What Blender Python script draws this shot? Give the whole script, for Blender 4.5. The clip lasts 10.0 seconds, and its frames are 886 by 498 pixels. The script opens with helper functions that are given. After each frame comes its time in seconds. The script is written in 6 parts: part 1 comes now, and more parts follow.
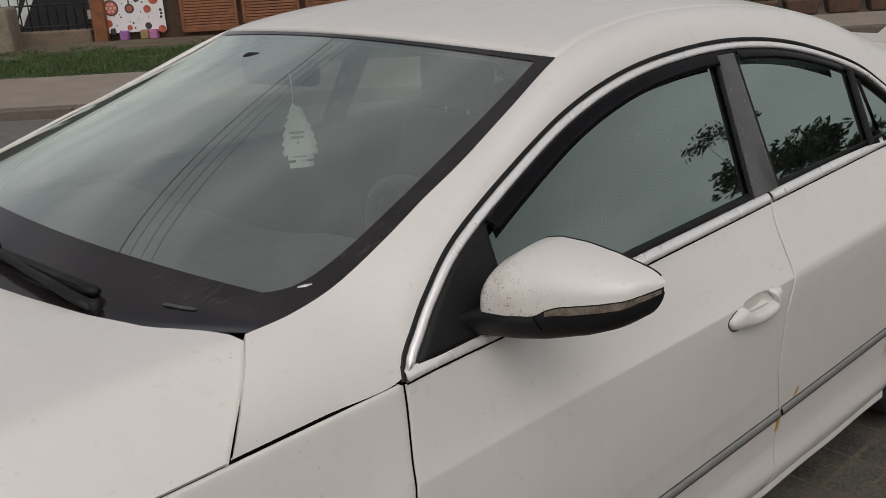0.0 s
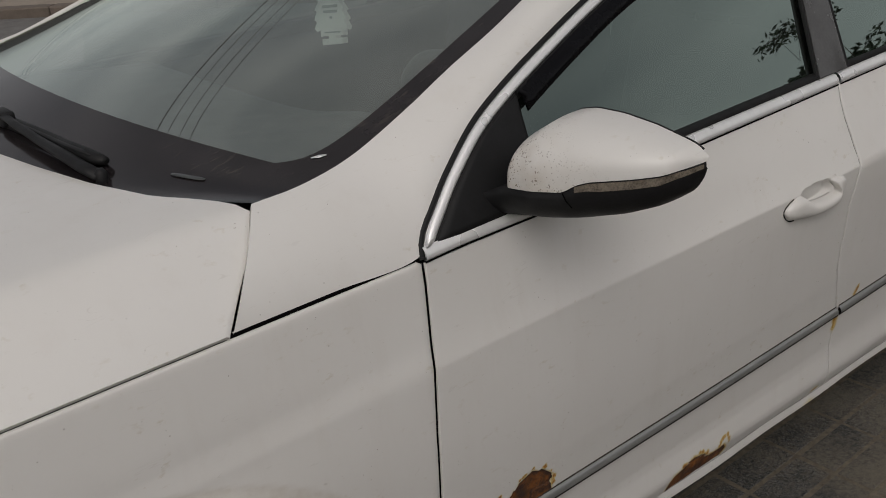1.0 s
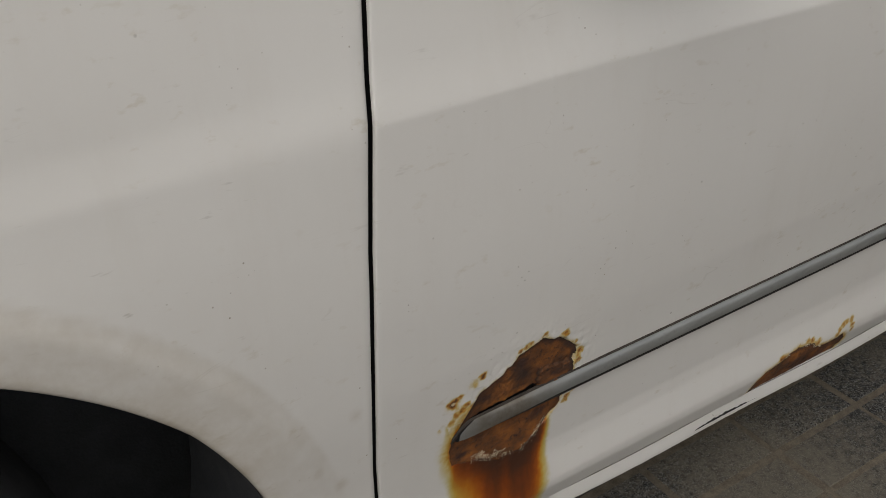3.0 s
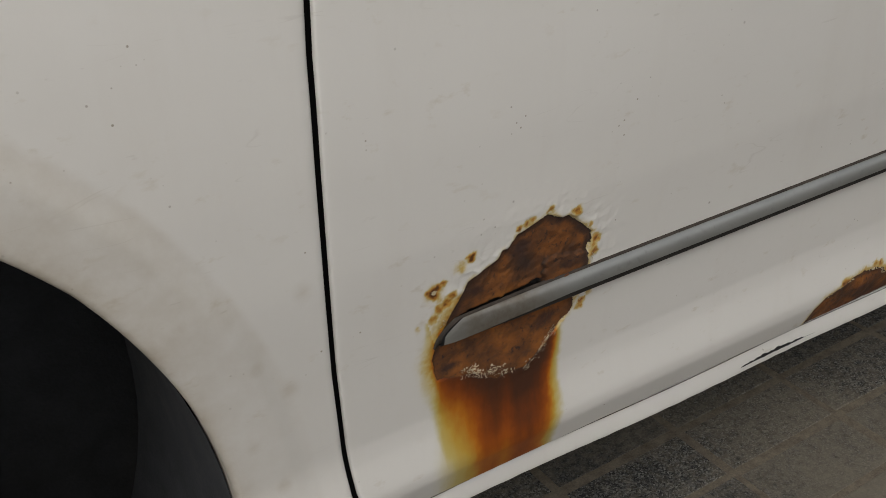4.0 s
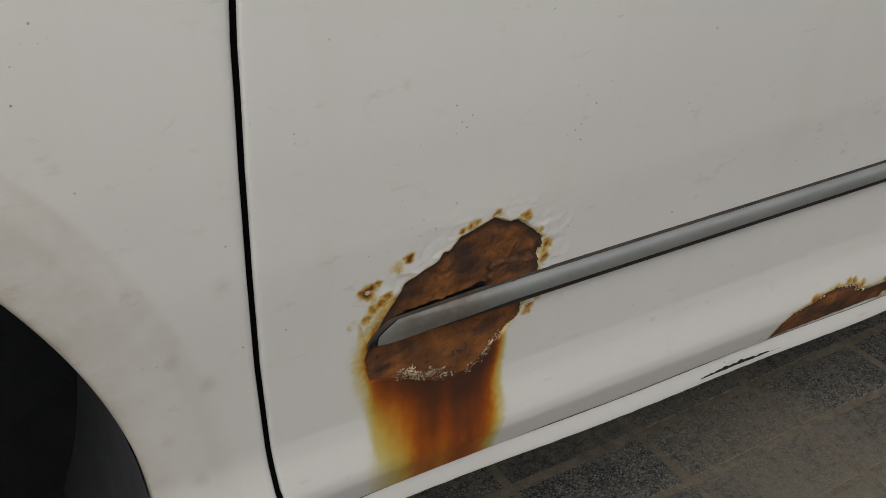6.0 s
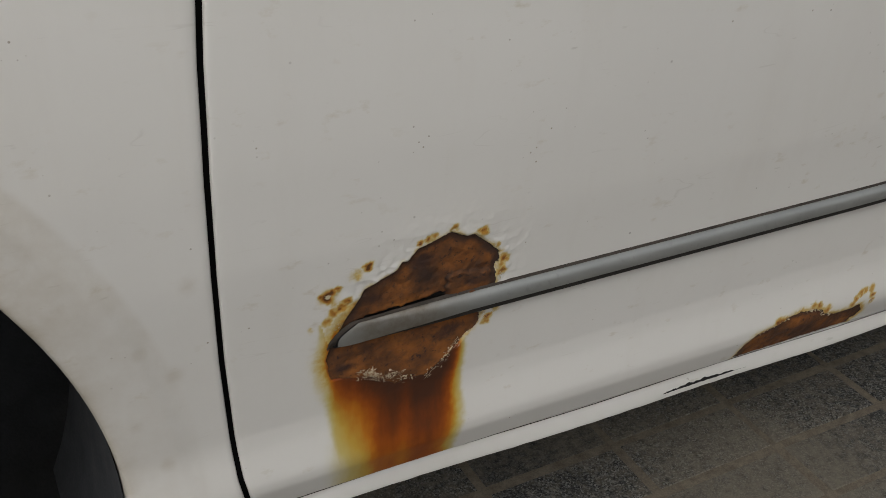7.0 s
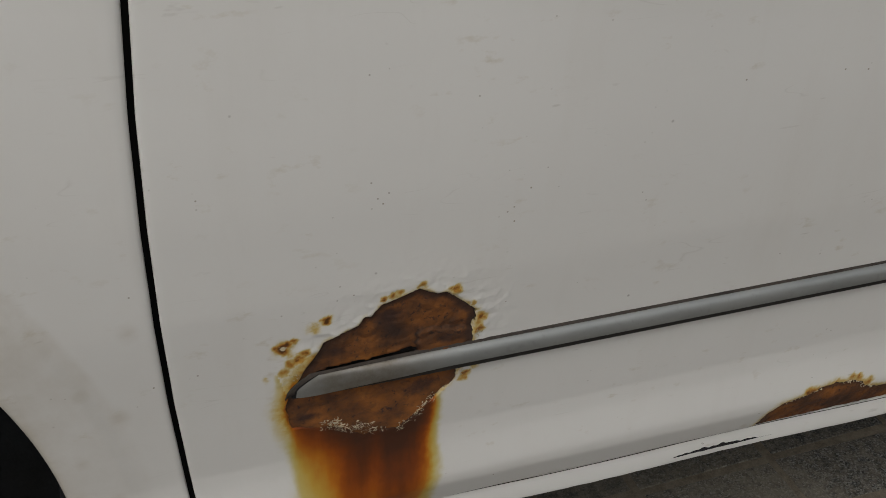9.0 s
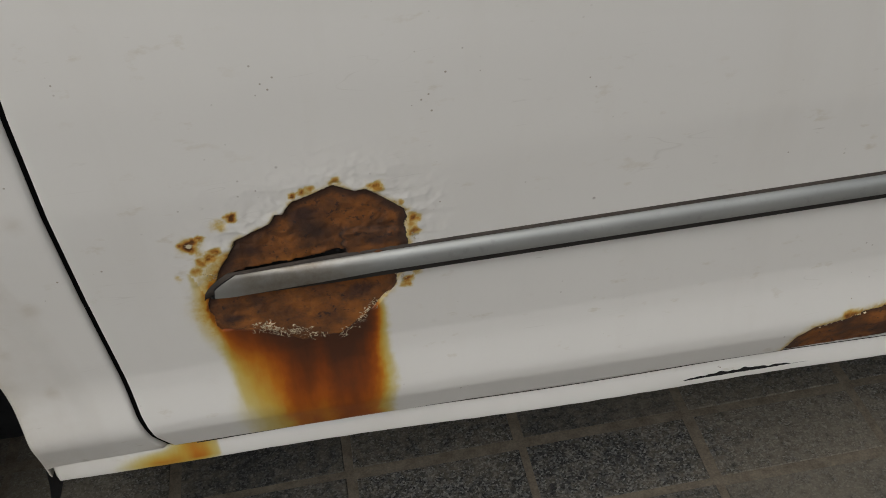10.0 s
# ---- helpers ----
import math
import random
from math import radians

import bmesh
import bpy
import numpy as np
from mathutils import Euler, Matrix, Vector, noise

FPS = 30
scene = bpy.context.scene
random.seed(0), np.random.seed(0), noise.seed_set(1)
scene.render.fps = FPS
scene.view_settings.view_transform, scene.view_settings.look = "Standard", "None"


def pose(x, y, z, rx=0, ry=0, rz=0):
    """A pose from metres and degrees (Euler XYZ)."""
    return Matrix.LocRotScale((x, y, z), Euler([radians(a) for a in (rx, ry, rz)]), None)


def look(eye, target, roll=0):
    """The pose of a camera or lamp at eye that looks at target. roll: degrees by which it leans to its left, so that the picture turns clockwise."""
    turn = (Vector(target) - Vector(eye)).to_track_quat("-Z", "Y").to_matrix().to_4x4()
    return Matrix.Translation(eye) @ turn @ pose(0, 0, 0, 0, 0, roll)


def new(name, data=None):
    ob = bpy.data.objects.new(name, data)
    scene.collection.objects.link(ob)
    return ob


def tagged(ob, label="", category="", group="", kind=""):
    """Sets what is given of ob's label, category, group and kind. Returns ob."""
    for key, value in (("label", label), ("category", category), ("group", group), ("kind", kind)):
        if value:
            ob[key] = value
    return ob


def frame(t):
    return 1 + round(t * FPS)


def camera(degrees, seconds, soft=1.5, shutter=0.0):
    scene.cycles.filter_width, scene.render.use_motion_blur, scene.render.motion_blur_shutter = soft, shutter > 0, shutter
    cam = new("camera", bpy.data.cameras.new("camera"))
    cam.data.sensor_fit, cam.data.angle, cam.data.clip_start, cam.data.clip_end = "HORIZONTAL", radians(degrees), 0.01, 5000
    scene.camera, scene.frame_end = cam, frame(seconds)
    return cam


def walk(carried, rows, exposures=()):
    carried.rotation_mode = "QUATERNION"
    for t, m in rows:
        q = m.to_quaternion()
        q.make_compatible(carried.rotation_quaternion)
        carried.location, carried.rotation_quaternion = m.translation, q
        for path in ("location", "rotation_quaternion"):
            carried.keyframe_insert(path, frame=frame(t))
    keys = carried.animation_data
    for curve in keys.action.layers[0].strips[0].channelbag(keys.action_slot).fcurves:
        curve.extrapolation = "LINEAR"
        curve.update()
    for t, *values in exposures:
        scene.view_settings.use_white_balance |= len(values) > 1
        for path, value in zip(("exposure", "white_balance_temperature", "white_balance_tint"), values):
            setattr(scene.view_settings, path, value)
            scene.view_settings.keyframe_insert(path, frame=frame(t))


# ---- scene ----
cam = camera(48.75, 10.0, soft=0.6)
PATH = [
    (0, (-0.8942, -0.9863, 1.6031), (0.3862, 0.4032, 0.9467), -3.68),
    (0.5, (-0.8731, -0.9816, 1.5564), (0.3371, 0.4464, 0.8522), -5.20),
    (1, (-0.8006, -0.9695, 1.5189), (0.3240, 0.4637, 0.6945), -4.46),
    (1.5, (-0.7270, -0.9284, 1.4677), (0.3919, 0.4651, 0.5695), -3.04),
    (2, (-0.5843, -0.7972, 1.3843), (0.4901, 0.5637, 0.3890), -1.22),
    (2.5, (-0.4892, -0.6986, 1.2436), (0.4900, 0.6563, 0.1458), -1.91),
    (2.7, (-0.4545, -0.6439, 1.1792), (0.5257, 0.7259, 0.1005), -0.97),
    (3.8, (-0.3327, -0.5588, 0.9113), (0.5206, 0.9456, -0.0920), -2.76),
    (4, (-0.3238, -0.5445, 0.8694), (0.5866, 0.9397, -0.1154), -2.78),
    (4.5, (-0.2899, -0.5439, 0.8311), (0.6389, 0.9081, -0.1837), -1.13),
    (5, (-0.2639, -0.5326, 0.8403), (0.6360, 0.9468, -0.1604), -0.45),
    (5.2, (-0.2627, -0.5311, 0.8349), (0.6461, 0.9530, -0.1500), -0.77),
    (6.3, (-0.2571, -0.5470, 0.8847), (0.6027, 0.9159, -0.1744), 1.26),
    (6.5, (-0.2555, -0.5652, 0.8822), (0.5921, 0.9247, -0.1489), 0.97),
    (7, (-0.2290, -0.5980, 0.9057), (0.5951, 0.8998, -0.1323), 2.06),
    (7.5, (-0.2170, -0.5959, 0.9084), (0.5985, 0.8793, -0.1676), 2.16),
    (8, (-0.1909, -0.6149, 0.9315), (0.5738, 0.8958, -0.1313), 0.84),
    (8.5, (-0.1525, -0.6422, 0.9341), (0.5557, 0.9102, -0.1097), 0.38),
    (9, (-0.0943, -0.5820, 0.9406), (0.4941, 0.9901, -0.1468), 1.80),
    (9.5, (-0.0055, -0.5498, 0.9083), (0.2966, 0.9955, -0.3250), -3.42),
    (10, (0.1131, -0.5710, 0.8921), (0.2823, 0.9825, -0.3557), -5.32),
]
walk(cam, [(t, look(eye, target, roll)) for t, eye, target, roll in PATH],
     exposures=[(0, -0.05, 6620, 14.5), (1.0, -0.29, 6620, 13.5), (2.0, -0.33, 6620, 12), (2.5, -0.16, 6620, 11.5), (4.0, 0.25, 6620, 10.5), (5.0, 0.28, 6500, 10), (7.0, 0.19, 6500, 10), (8.5, 0.16, 6500, 10), (9.0, 0.03, 6500, 10), (9.5, 0.12, 6500, 10), (10.0, 0.26, 6500, 10)])

# ---- light ----
world = bpy.data.worlds.new("overcast_sky")
scene.world = world
world.use_nodes = True
SUN_ELEV, SUN_TURN = radians(52), radians(212)
wn, wl = world.node_tree.nodes, world.node_tree.links
wn.clear()
w_out = wn.new("ShaderNodeOutputWorld")
w_bg = wn.new("ShaderNodeBackground")
w_sky = wn.new("ShaderNodeTexSky")
w_sky.sky_type = "NISHITA"
w_sky.sun_disc = False
w_sky.sun_elevation, w_sky.sun_rotation = SUN_ELEV, SUN_TURN
w_sky.air_density, w_sky.dust_density = 1.0, 4.0
w_hsv = wn.new("ShaderNodeHueSaturation")
w_hsv.inputs["Saturation"].default_value = 0.22
w_tc = wn.new("ShaderNodeTexCoord")
w_map = wn.new("ShaderNodeMapping")
w_map.inputs["Scale"].default_value = (1.0, 1.0, 2.6)
w_cl = wn.new("ShaderNodeTexNoise")
w_cl.inputs["Scale"].default_value = 2.2
w_cl.inputs["Detail"].default_value = 3.0
w_ramp = wn.new("ShaderNodeValToRGB")
w_ramp.color_ramp.elements[0].position, w_ramp.color_ramp.elements[0].color = 0.34, (0.56, 0.59, 0.61, 1)
w_ramp.color_ramp.elements[1].position, w_ramp.color_ramp.elements[1].color = 0.66, (1.28, 1.25, 1.18, 1)
w_mul = wn.new("ShaderNodeMix")
w_mul.data_type, w_mul.blend_type = "RGBA", "MULTIPLY"
w_mul.inputs[0].default_value = 1.0
wl.new(w_sky.outputs[0], w_hsv.inputs["Color"])
wl.new(w_tc.outputs["Generated"], w_map.inputs[0])
wl.new(w_map.outputs[0], w_cl.inputs["Vector"])
wl.new(w_cl.outputs[0], w_ramp.inputs[0])
wl.new(w_hsv.outputs[0], w_mul.inputs[6])
wl.new(w_ramp.outputs[0], w_mul.inputs[7])
w_sep = wn.new("ShaderNodeSeparateXYZ")
w_up = wn.new("ShaderNodeMapRange")
w_up.inputs[1].default_value, w_up.inputs[2].default_value, w_up.inputs[3].default_value, w_up.inputs[4].default_value = 0.0, 0.9, 1.42, 1.20
w_mul2 = wn.new("ShaderNodeMix")
w_mul2.data_type, w_mul2.blend_type = "RGBA", "MULTIPLY"
w_mul2.inputs[0].default_value = 1.0
wl.new(w_tc.outputs["Generated"], w_sep.inputs[0])
wl.new(w_sep.outputs["Z"], w_up.inputs[0])
wl.new(w_mul.outputs[2], w_mul2.inputs[6])
wl.new(w_up.outputs[0], w_mul2.inputs[7])
wl.new(w_mul2.outputs[2], w_bg.inputs["Color"])
wl.new(w_bg.outputs[0], w_out.inputs[0])
w_bg.inputs["Strength"].default_value = 0.10

sun = new("sun", bpy.data.lights.new("sun", "SUN"))
sun.data.energy, sun.data.angle, sun.data.color = 0.30, radians(70), (1.0, 0.97, 0.92)
sun.matrix_world = look((-3, -5, 8), (0.4, 0.4, 0))

# ---- materials ----


class Nodes:
    """Short hand for node trees."""

    def __init__(self, name):
        self.mat = bpy.data.materials.new(name)
        self.mat.use_nodes = True
        self.t = self.mat.node_tree
        self.bsdf = self.t.nodes["Principled BSDF"]
        self.out = self.t.nodes["Material Output"]
        self.coord = self.t.nodes.new("ShaderNodeTexCoord").outputs["Object"]

    def link(self, a, b):
        if isinstance(a, (int, float)):
            b.default_value = a
        elif isinstance(a, tuple):
            b.default_value = a if len(a) == 4 or len(b.default_value) == 3 else (*a, 1)
        else:
            self.t.links.new(a, b)

    def noise(self, scale, detail=4, rough=0.55, stretch=None, dist=0.0):
        n = self.t.nodes.new("ShaderNodeTexNoise")
        n.inputs["Scale"].default_value, n.inputs["Detail"].default_value = scale, detail
        n.inputs["Roughness"].default_value, n.inputs["Distortion"].default_value = rough, dist
        src = self.coord
        if stretch:
            m = self.t.nodes.new("ShaderNodeMapping")
            m.inputs["Scale"].default_value = stretch
            self.link(src, m.inputs[0])
            src = m.outputs[0]
        self.link(src, n.inputs["Vector"])
        return n.outputs[0]

    def voro(self, scale, feature="F1", out=0):
        n = self.t.nodes.new("ShaderNodeTexVoronoi")
        n.feature = feature
        n.inputs["Scale"].default_value = scale
        self.link(self.coord, n.inputs["Vector"])
        return n.outputs[out]

    def math(self, op, a, b=0.0):
        n = self.t.nodes.new("ShaderNodeMath")
        n.operation = op
        self.link(a, n.inputs[0])
        self.link(b, n.inputs[1])
        return n.outputs[0]

    def ramp(self, f, stops):
        n = self.t.nodes.new("ShaderNodeValToRGB")
        e = n.color_ramp.elements
        while len(e) < len(stops):
            e.new(0.5)
        for k, (p, c) in zip(e, stops):
            k.position = p
            k.color = (c, c, c, 1) if isinstance(c, (int, float)) else (*c, 1)
        self.link(f, n.inputs[0])
        return n.outputs[0]

    def step(self, f, a, b):
        n = self.t.nodes.new("ShaderNodeMapRange")
        n.interpolation_type = "SMOOTHSTEP"
        self.link(f, n.inputs[0])
        n.inputs[1].default_value, n.inputs[2].default_value = a, b
        return n.outputs[0]

    def mix(self, f, a, b, mode="MIX"):
        n = self.t.nodes.new("ShaderNodeMix")
        n.data_type, n.blend_type = "RGBA", mode
        self.link(f, n.inputs[0])
        self.link(a, n.inputs[6])
        self.link(b, n.inputs[7])
        return n.outputs[2]

    def attr(self, name):
        n = self.t.nodes.new("ShaderNodeAttribute")
        n.attribute_name = name
        return n.outputs["Fac"]

    def bump(self, h, strength=0.3, dist=0.001):
        n = self.t.nodes.new("ShaderNodeBump")
        n.inputs["Strength"].default_value, n.inputs["Distance"].default_value = strength, dist
        self.link(h, n.inputs["Height"])
        self.link(n.outputs[0], self.bsdf.inputs["Normal"])

    def set(self, **kw):
        for k, v in kw.items():
            self.link(v, self.bsdf.inputs[k.replace("_", " ").title().replace("Ior", "IOR")])
        return self.mat


PAINT = (0.70, 0.685, 0.655)
DUST = (0.40, 0.34, 0.25)


def paint_colour(n):
    """Dull white car paint with fine dirt specks, scuffs and brown run marks."""
    base = n.mix(n.ramp(n.noise(5.0, 5), [(0.35, 0.0), (0.75, 0.22)]), PAINT, (0.60, 0.575, 0.53))
    streak = n.ramp(n.noise(9.0, 5, 0.6, (2.2, 2.2, 0.35)), [(0.55, 0.0), (0.82, 0.16)])
    base = n.mix(streak, base, (0.52, 0.47, 0.40))
    scuff = n.math("MULTIPLY", n.ramp(n.noise(60.0, 3, 0.6, (0.45, 1, 1.6)), [(0.69, 0.0), (0.76, 0.55)]), n.ramp(n.noise(6.0, 2), [(0.45, 0.0), (0.62, 1.0)]))
    base = n.mix(scuff, base, (0.28, 0.25, 0.20))
    grime = n.ramp(n.voro(46.0), [(0.030, 0.70), (0.075, 0.0)])
    few = n.ramp(n.noise(23.0, 2), [(0.59, 0.0), (0.66, 1.0)])
    base = n.mix(n.math("MULTIPLY", grime, few), base, (0.16, 0.13, 0.10))
    pin = n.math("MULTIPLY", n.ramp(n.voro(130.0), [(0.07, 0.8), (0.13, 0.0)]), n.ramp(n.noise(31.0, 3), [(0.62, 0.0), (0.68, 1.0)]))
    base = n.mix(pin, base, (0.22, 0.18, 0.13))
    smear = n.math("MULTIPLY", n.ramp(n.noise(85.0, 4, 0.6, (0.5, 0.5, 1.0)), [(0.615, 0.0), (0.73, 0.43)]), n.ramp(n.noise(7.5, 3), [(0.465, 0.0), (0.59, 1.0)]))
    base = n.mix(smear, base, (0.48, 0.42, 0.31))
    hair = n.math("ABSOLUTE", n.math("SUBTRACT", n.noise(15.0, 2, 0.5, (0.35, 1, 2.6), 0.8), 0.5))
    scratch = n.math("MULTIPLY", n.ramp(hair, [(0.002, 0.22), (0.005, 0.0)]), n.ramp(n.noise(17.0, 3), [(0.58, 0.0), (0.64, 1.0)]))
    return n.mix(scratch, base, (0.40, 0.37, 0.32))


def make_paint():
    n = Nodes("white_car_paint")
    n.bump(n.noise(420.0, 2), 0.04, 0.0006)
    rough = n.ramp(n.noise(14.0, 4), [(0.3, 0.34), (0.7, 0.52)])
    return n.set(base_color=paint_colour(n), roughness=rough, coat_weight=0.35, coat_roughness=0.12)


def make_rusted():
    n = Nodes("rusted_white_paint")
    paint = paint_colour(n)
    inside, bleed, stain, crust, dusty = (n.attr(a) for a in ("inside", "bleed", "stain", "crust", "dusty"))
    dust_n = n.ramp(n.noise(40.0, 5, 0.65), [(0.3, 0.35), (0.75, 1.0)])
    paint = n.mix(n.math("MULTIPLY", dusty, dust_n), paint, DUST)
    # run-off stain below the bare metal
    fine = n.noise(26.0, 4, 0.55, (3.2, 3.2, 0.42))
    run = n.math("ADD", stain, n.math("MULTIPLY", n.math("SUBTRACT", fine, 0.5), n.math("MULTIPLY", stain, 0.40)))
    run = n.math("ADD", run, n.math("MULTIPLY", n.math("SUBTRACT", n.noise(34.0, 4, 0.6, (1.3, 1.3, 0.8)), 0.5), n.math("MULTIPLY", stain, 0.42)))
    run_c = n.ramp(run, [(0.0, PAINT), (0.08, (0.61, 0.57, 0.42)), (0.19, (0.52, 0.42, 0.15)), (0.31, (0.48, 0.30, 0.045)), (0.44, (0.42, 0.140, 0.008)), (0.57, (0.29, 0.068, 0.005)), (0.72, (0.17, 0.038, 0.006)), (0.86, (0.10, 0.027, 0.008)), (1.0, (0.06, 0.021, 0.010))])
    col = n.mix(n.step(run, 0.015, 0.14), paint, run_c)
    # blooms of rust breaking out at the rim and as spots
    bl = n.math("MULTIPLY", bleed, n.ramp(n.noise(230.0, 4, 0.6), [(0.30, 0.70), (0.68, 1.2)]))
    bl_c = n.ramp(bl, [(0.0, PAINT), (0.16, (0.61, 0.54, 0.36)), (0.36, (0.53, 0.39, 0.14)), (0.56, (0.44, 0.22, 0.035)), (0.76, (0.25, 0.090, 0.015)), (0.95, (0.10, 0.036, 0.010))])
    col = n.mix(n.math("MULTIPLY", n.step(bl, 0.03, 0.34), n.math("SUBTRACT", 1.0, n.step(run, 0.18, 0.42))), col, bl_c)
    # bare rusted steel
    edge = n.math("ADD", inside, n.math("MULTIPLY", n.math("SUBTRACT", n.noise(150.0, 5, 0.7), 0.5), 0.24))
    edge = n.math("ADD", edge, n.math("MULTIPLY", n.math("SUBTRACT", n.noise(60.0, 3, 0.6), 0.5), 0.26))
    bare = n.step(edge, 0.49, 0.52)
    grain = n.noise(190.0, 5, 0.65)
    rust = n.ramp(n.noise(26.0, 4, 0.55, (1, 1, 1.1), 0.3), [(0.30, (0.040, 0.017, 0.009)), (0.42, (0.095, 0.035, 0.010)), (0.55, (0.195, 0.066, 0.012)), (0.70, (0.30, 0.108, 0.017))])
    rust = n.mix(n.ramp(n.noise(20.0, 4, 0.55, (1, 1, 1.2), 0.4), [(0.52, 0.0), (0.66, 0.55)]), rust, (0.036, 0.018, 0.012))
    char = n.math("ADD", n.attr("charred"), n.math("MULTIPLY", n.math("SUBTRACT", n.noise(62.0, 5, 0.68), 0.5), 1.5))
    rust = n.mix(n.ramp(char, [(0.30, 0.0), (0.80, 0.85)]), rust, (0.034, 0.015, 0.011))
    rust = n.mix(n.ramp(grain, [(0.34, 0.45), (0.50, 0.0)]), rust, (0.050, 0.024, 0.014))
    # Near-black colour for the torn gap and the shade of the flap's crevice.
    rust = n.mix(n.attr("void"), rust, (0.006, 0.005, 0.005))
    pits = n.math("MULTIPLY", n.ramp(n.noise(210.0, 4, 0.7), [(0.56, 0.0), (0.63, 0.85)]), n.ramp(n.noise(48.0, 3), [(0.44, 0.0), (0.56, 1.0)]))
    rust = n.mix(pits, rust, (0.022, 0.012, 0.010))
    deep = n.math("SUBTRACT", 1.0, n.step(n.math("ADD", inside, n.math("MULTIPLY", n.noise(45.0, 4, 0.6), 0.55)), 0.90, 1.22))
    sep = n.t.nodes.new("ShaderNodeSeparateXYZ")
    n.link(n.coord, sep.inputs[0])
    upper = n.math("MAXIMUM", n.step(sep.outputs["Z"], 0.400, 0.425), n.math("SUBTRACT", 1.0, n.step(sep.outputs["Z"], 0.300, 0.320)))
    rust = n.mix(n.math("MULTIPLY", n.math("MULTIPLY", deep, upper), 0.75), rust, (0.045, 0.021, 0.012))
    # Torn steel edge, with the paint edge's shadow line put into its colour.
    torn_edge_shade = n.math("MULTIPLY", n.step(edge, 0.485, 0.51), n.math("SUBTRACT", 1.0, n.step(edge, 0.53, 0.575)))
    torn_edge_shade = n.math("MULTIPLY", torn_edge_shade, n.math("ADD", n.math("MULTIPLY", upper, 0.85), 0.15))
    rust = n.mix(torn_edge_shade, rust, (0.022, 0.013, 0.010))
    col = n.mix(bare, col, rust)
    # flakes of paint left hanging in the rust
    curl = n.math("ABSOLUTE", n.math("SUBTRACT", n.noise(150.0, 3, 0.6, None, 0.6), 0.5))
    thin = n.math("MULTIPLY", n.ramp(curl, [(0.012, 1.0), (0.028, 0.0)]), n.ramp(n.noise(85.0, 3), [(0.40, 0.0), (0.50, 1.0)]))
    flake = n.math("MAXIMUM", n.math("MULTIPLY", thin, n.step(crust, 0.30, 0.62)), n.step(crust, 1.25, 1.5))
    col = n.mix(n.step(flake, 0.30, 0.6), col, (0.54, 0.47, 0.32))
    h = n.math("ADD", n.math("MULTIPLY", grain, bare), n.math("MULTIPLY", flake, 1.2))
    h = n.math("ADD", h, n.math("MULTIPLY", n.math("MULTIPLY", n.noise(70.0, 3, 0.6), bare), 0.6))
    n.bump(h, 0.7, 0.0014)
    rough = n.math("ADD", n.math("MULTIPLY", bare, 0.42), n.ramp(n.noise(14.0, 4), [(0.3, 0.34), (0.7, 0.52)]))
    coat = n.math("MULTIPLY", n.math("MULTIPLY", n.math("SUBTRACT", 1.0, bare), n.math("SUBTRACT", 1.0, n.step(run, 0.30, 0.65))), 0.35)
    return n.set(base_color=col, roughness=rough, coat_weight=coat, coat_roughness=0.12)


def plain(name, colour, rough=0.5, metal=0.0, var=0.25, scale=30.0, bump=0.15, dist=0.0008, coat=0.0, spec=0.5):
    n = Nodes(name)
    dark = tuple(c * (1 - var) for c in colour)
    lite = tuple(min(1, c * (1 + var)) for c in colour)
    f = n.math("ADD", n.math("MULTIPLY", n.noise(scale, 5), 0.6), n.math("MULTIPLY", n.noise(scale * 7, 3), 0.4))
    n.bump(n.noise(scale * 9, 3), bump, dist)
    return n.set(base_color=n.ramp(f, [(0.3, dark), (0.7, lite)]), roughness=n.ramp(n.noise(scale * 0.7, 3), [(0.3, max(0.03, rough - 0.08)), (0.7, min(1, rough + 0.08))]), metallic=metal, coat_weight=coat, specular_ior_level=spec)


def make_glass(name, tint, gloss, dust=0.03, grow_by=0.75, shine_c=(0.88, 0.97, 0.91)):
    """Thin pane: clear to its tint, with a sharp mirror gloss that grows at flat angles."""
    n = Nodes(name)
    t = n.t
    clear = t.nodes.new("ShaderNodeBsdfTransparent")
    clear.inputs[0].default_value = (*tint, 1)
    shine = t.nodes.new("ShaderNodeBsdfGlossy")
    shine.inputs["Roughness"].default_value = 0.015
    shine.inputs["Color"].default_value = (*shine_c, 1)
    lw = t.nodes.new("ShaderNodeLayerWeight")
    lw.inputs[0].default_value = 0.5
    grow = n.math("MINIMUM", n.math("ADD", n.math("MULTIPLY", n.math("POWER", lw.outputs["Facing"], 1.6), grow_by), gloss), 1.0)
    m = t.nodes.new("ShaderNodeMixShader")
    t.links.new(grow, m.inputs[0])
    t.links.new(clear.outputs[0], m.inputs[1])
    t.links.new(shine.outputs[0], m.inputs[2])
    film = t.nodes.new("ShaderNodeBsdfDiffuse")
    film.inputs[0].default_value = (0.50, 0.51, 0.48, 1)
    m2 = t.nodes.new("ShaderNodeMixShader")
    n.link(n.ramp(n.noise(7.0, 5, 0.6), [(0.3, dust * 0.5), (0.75, dust * 1.5)]), m2.inputs[0])
    t.links.new(m.outputs[0], m2.inputs[1])
    t.links.new(film.outputs[0], m2.inputs[2])
    t.links.new(m2.outputs[0], n.out.inputs[0])
    return n.mat


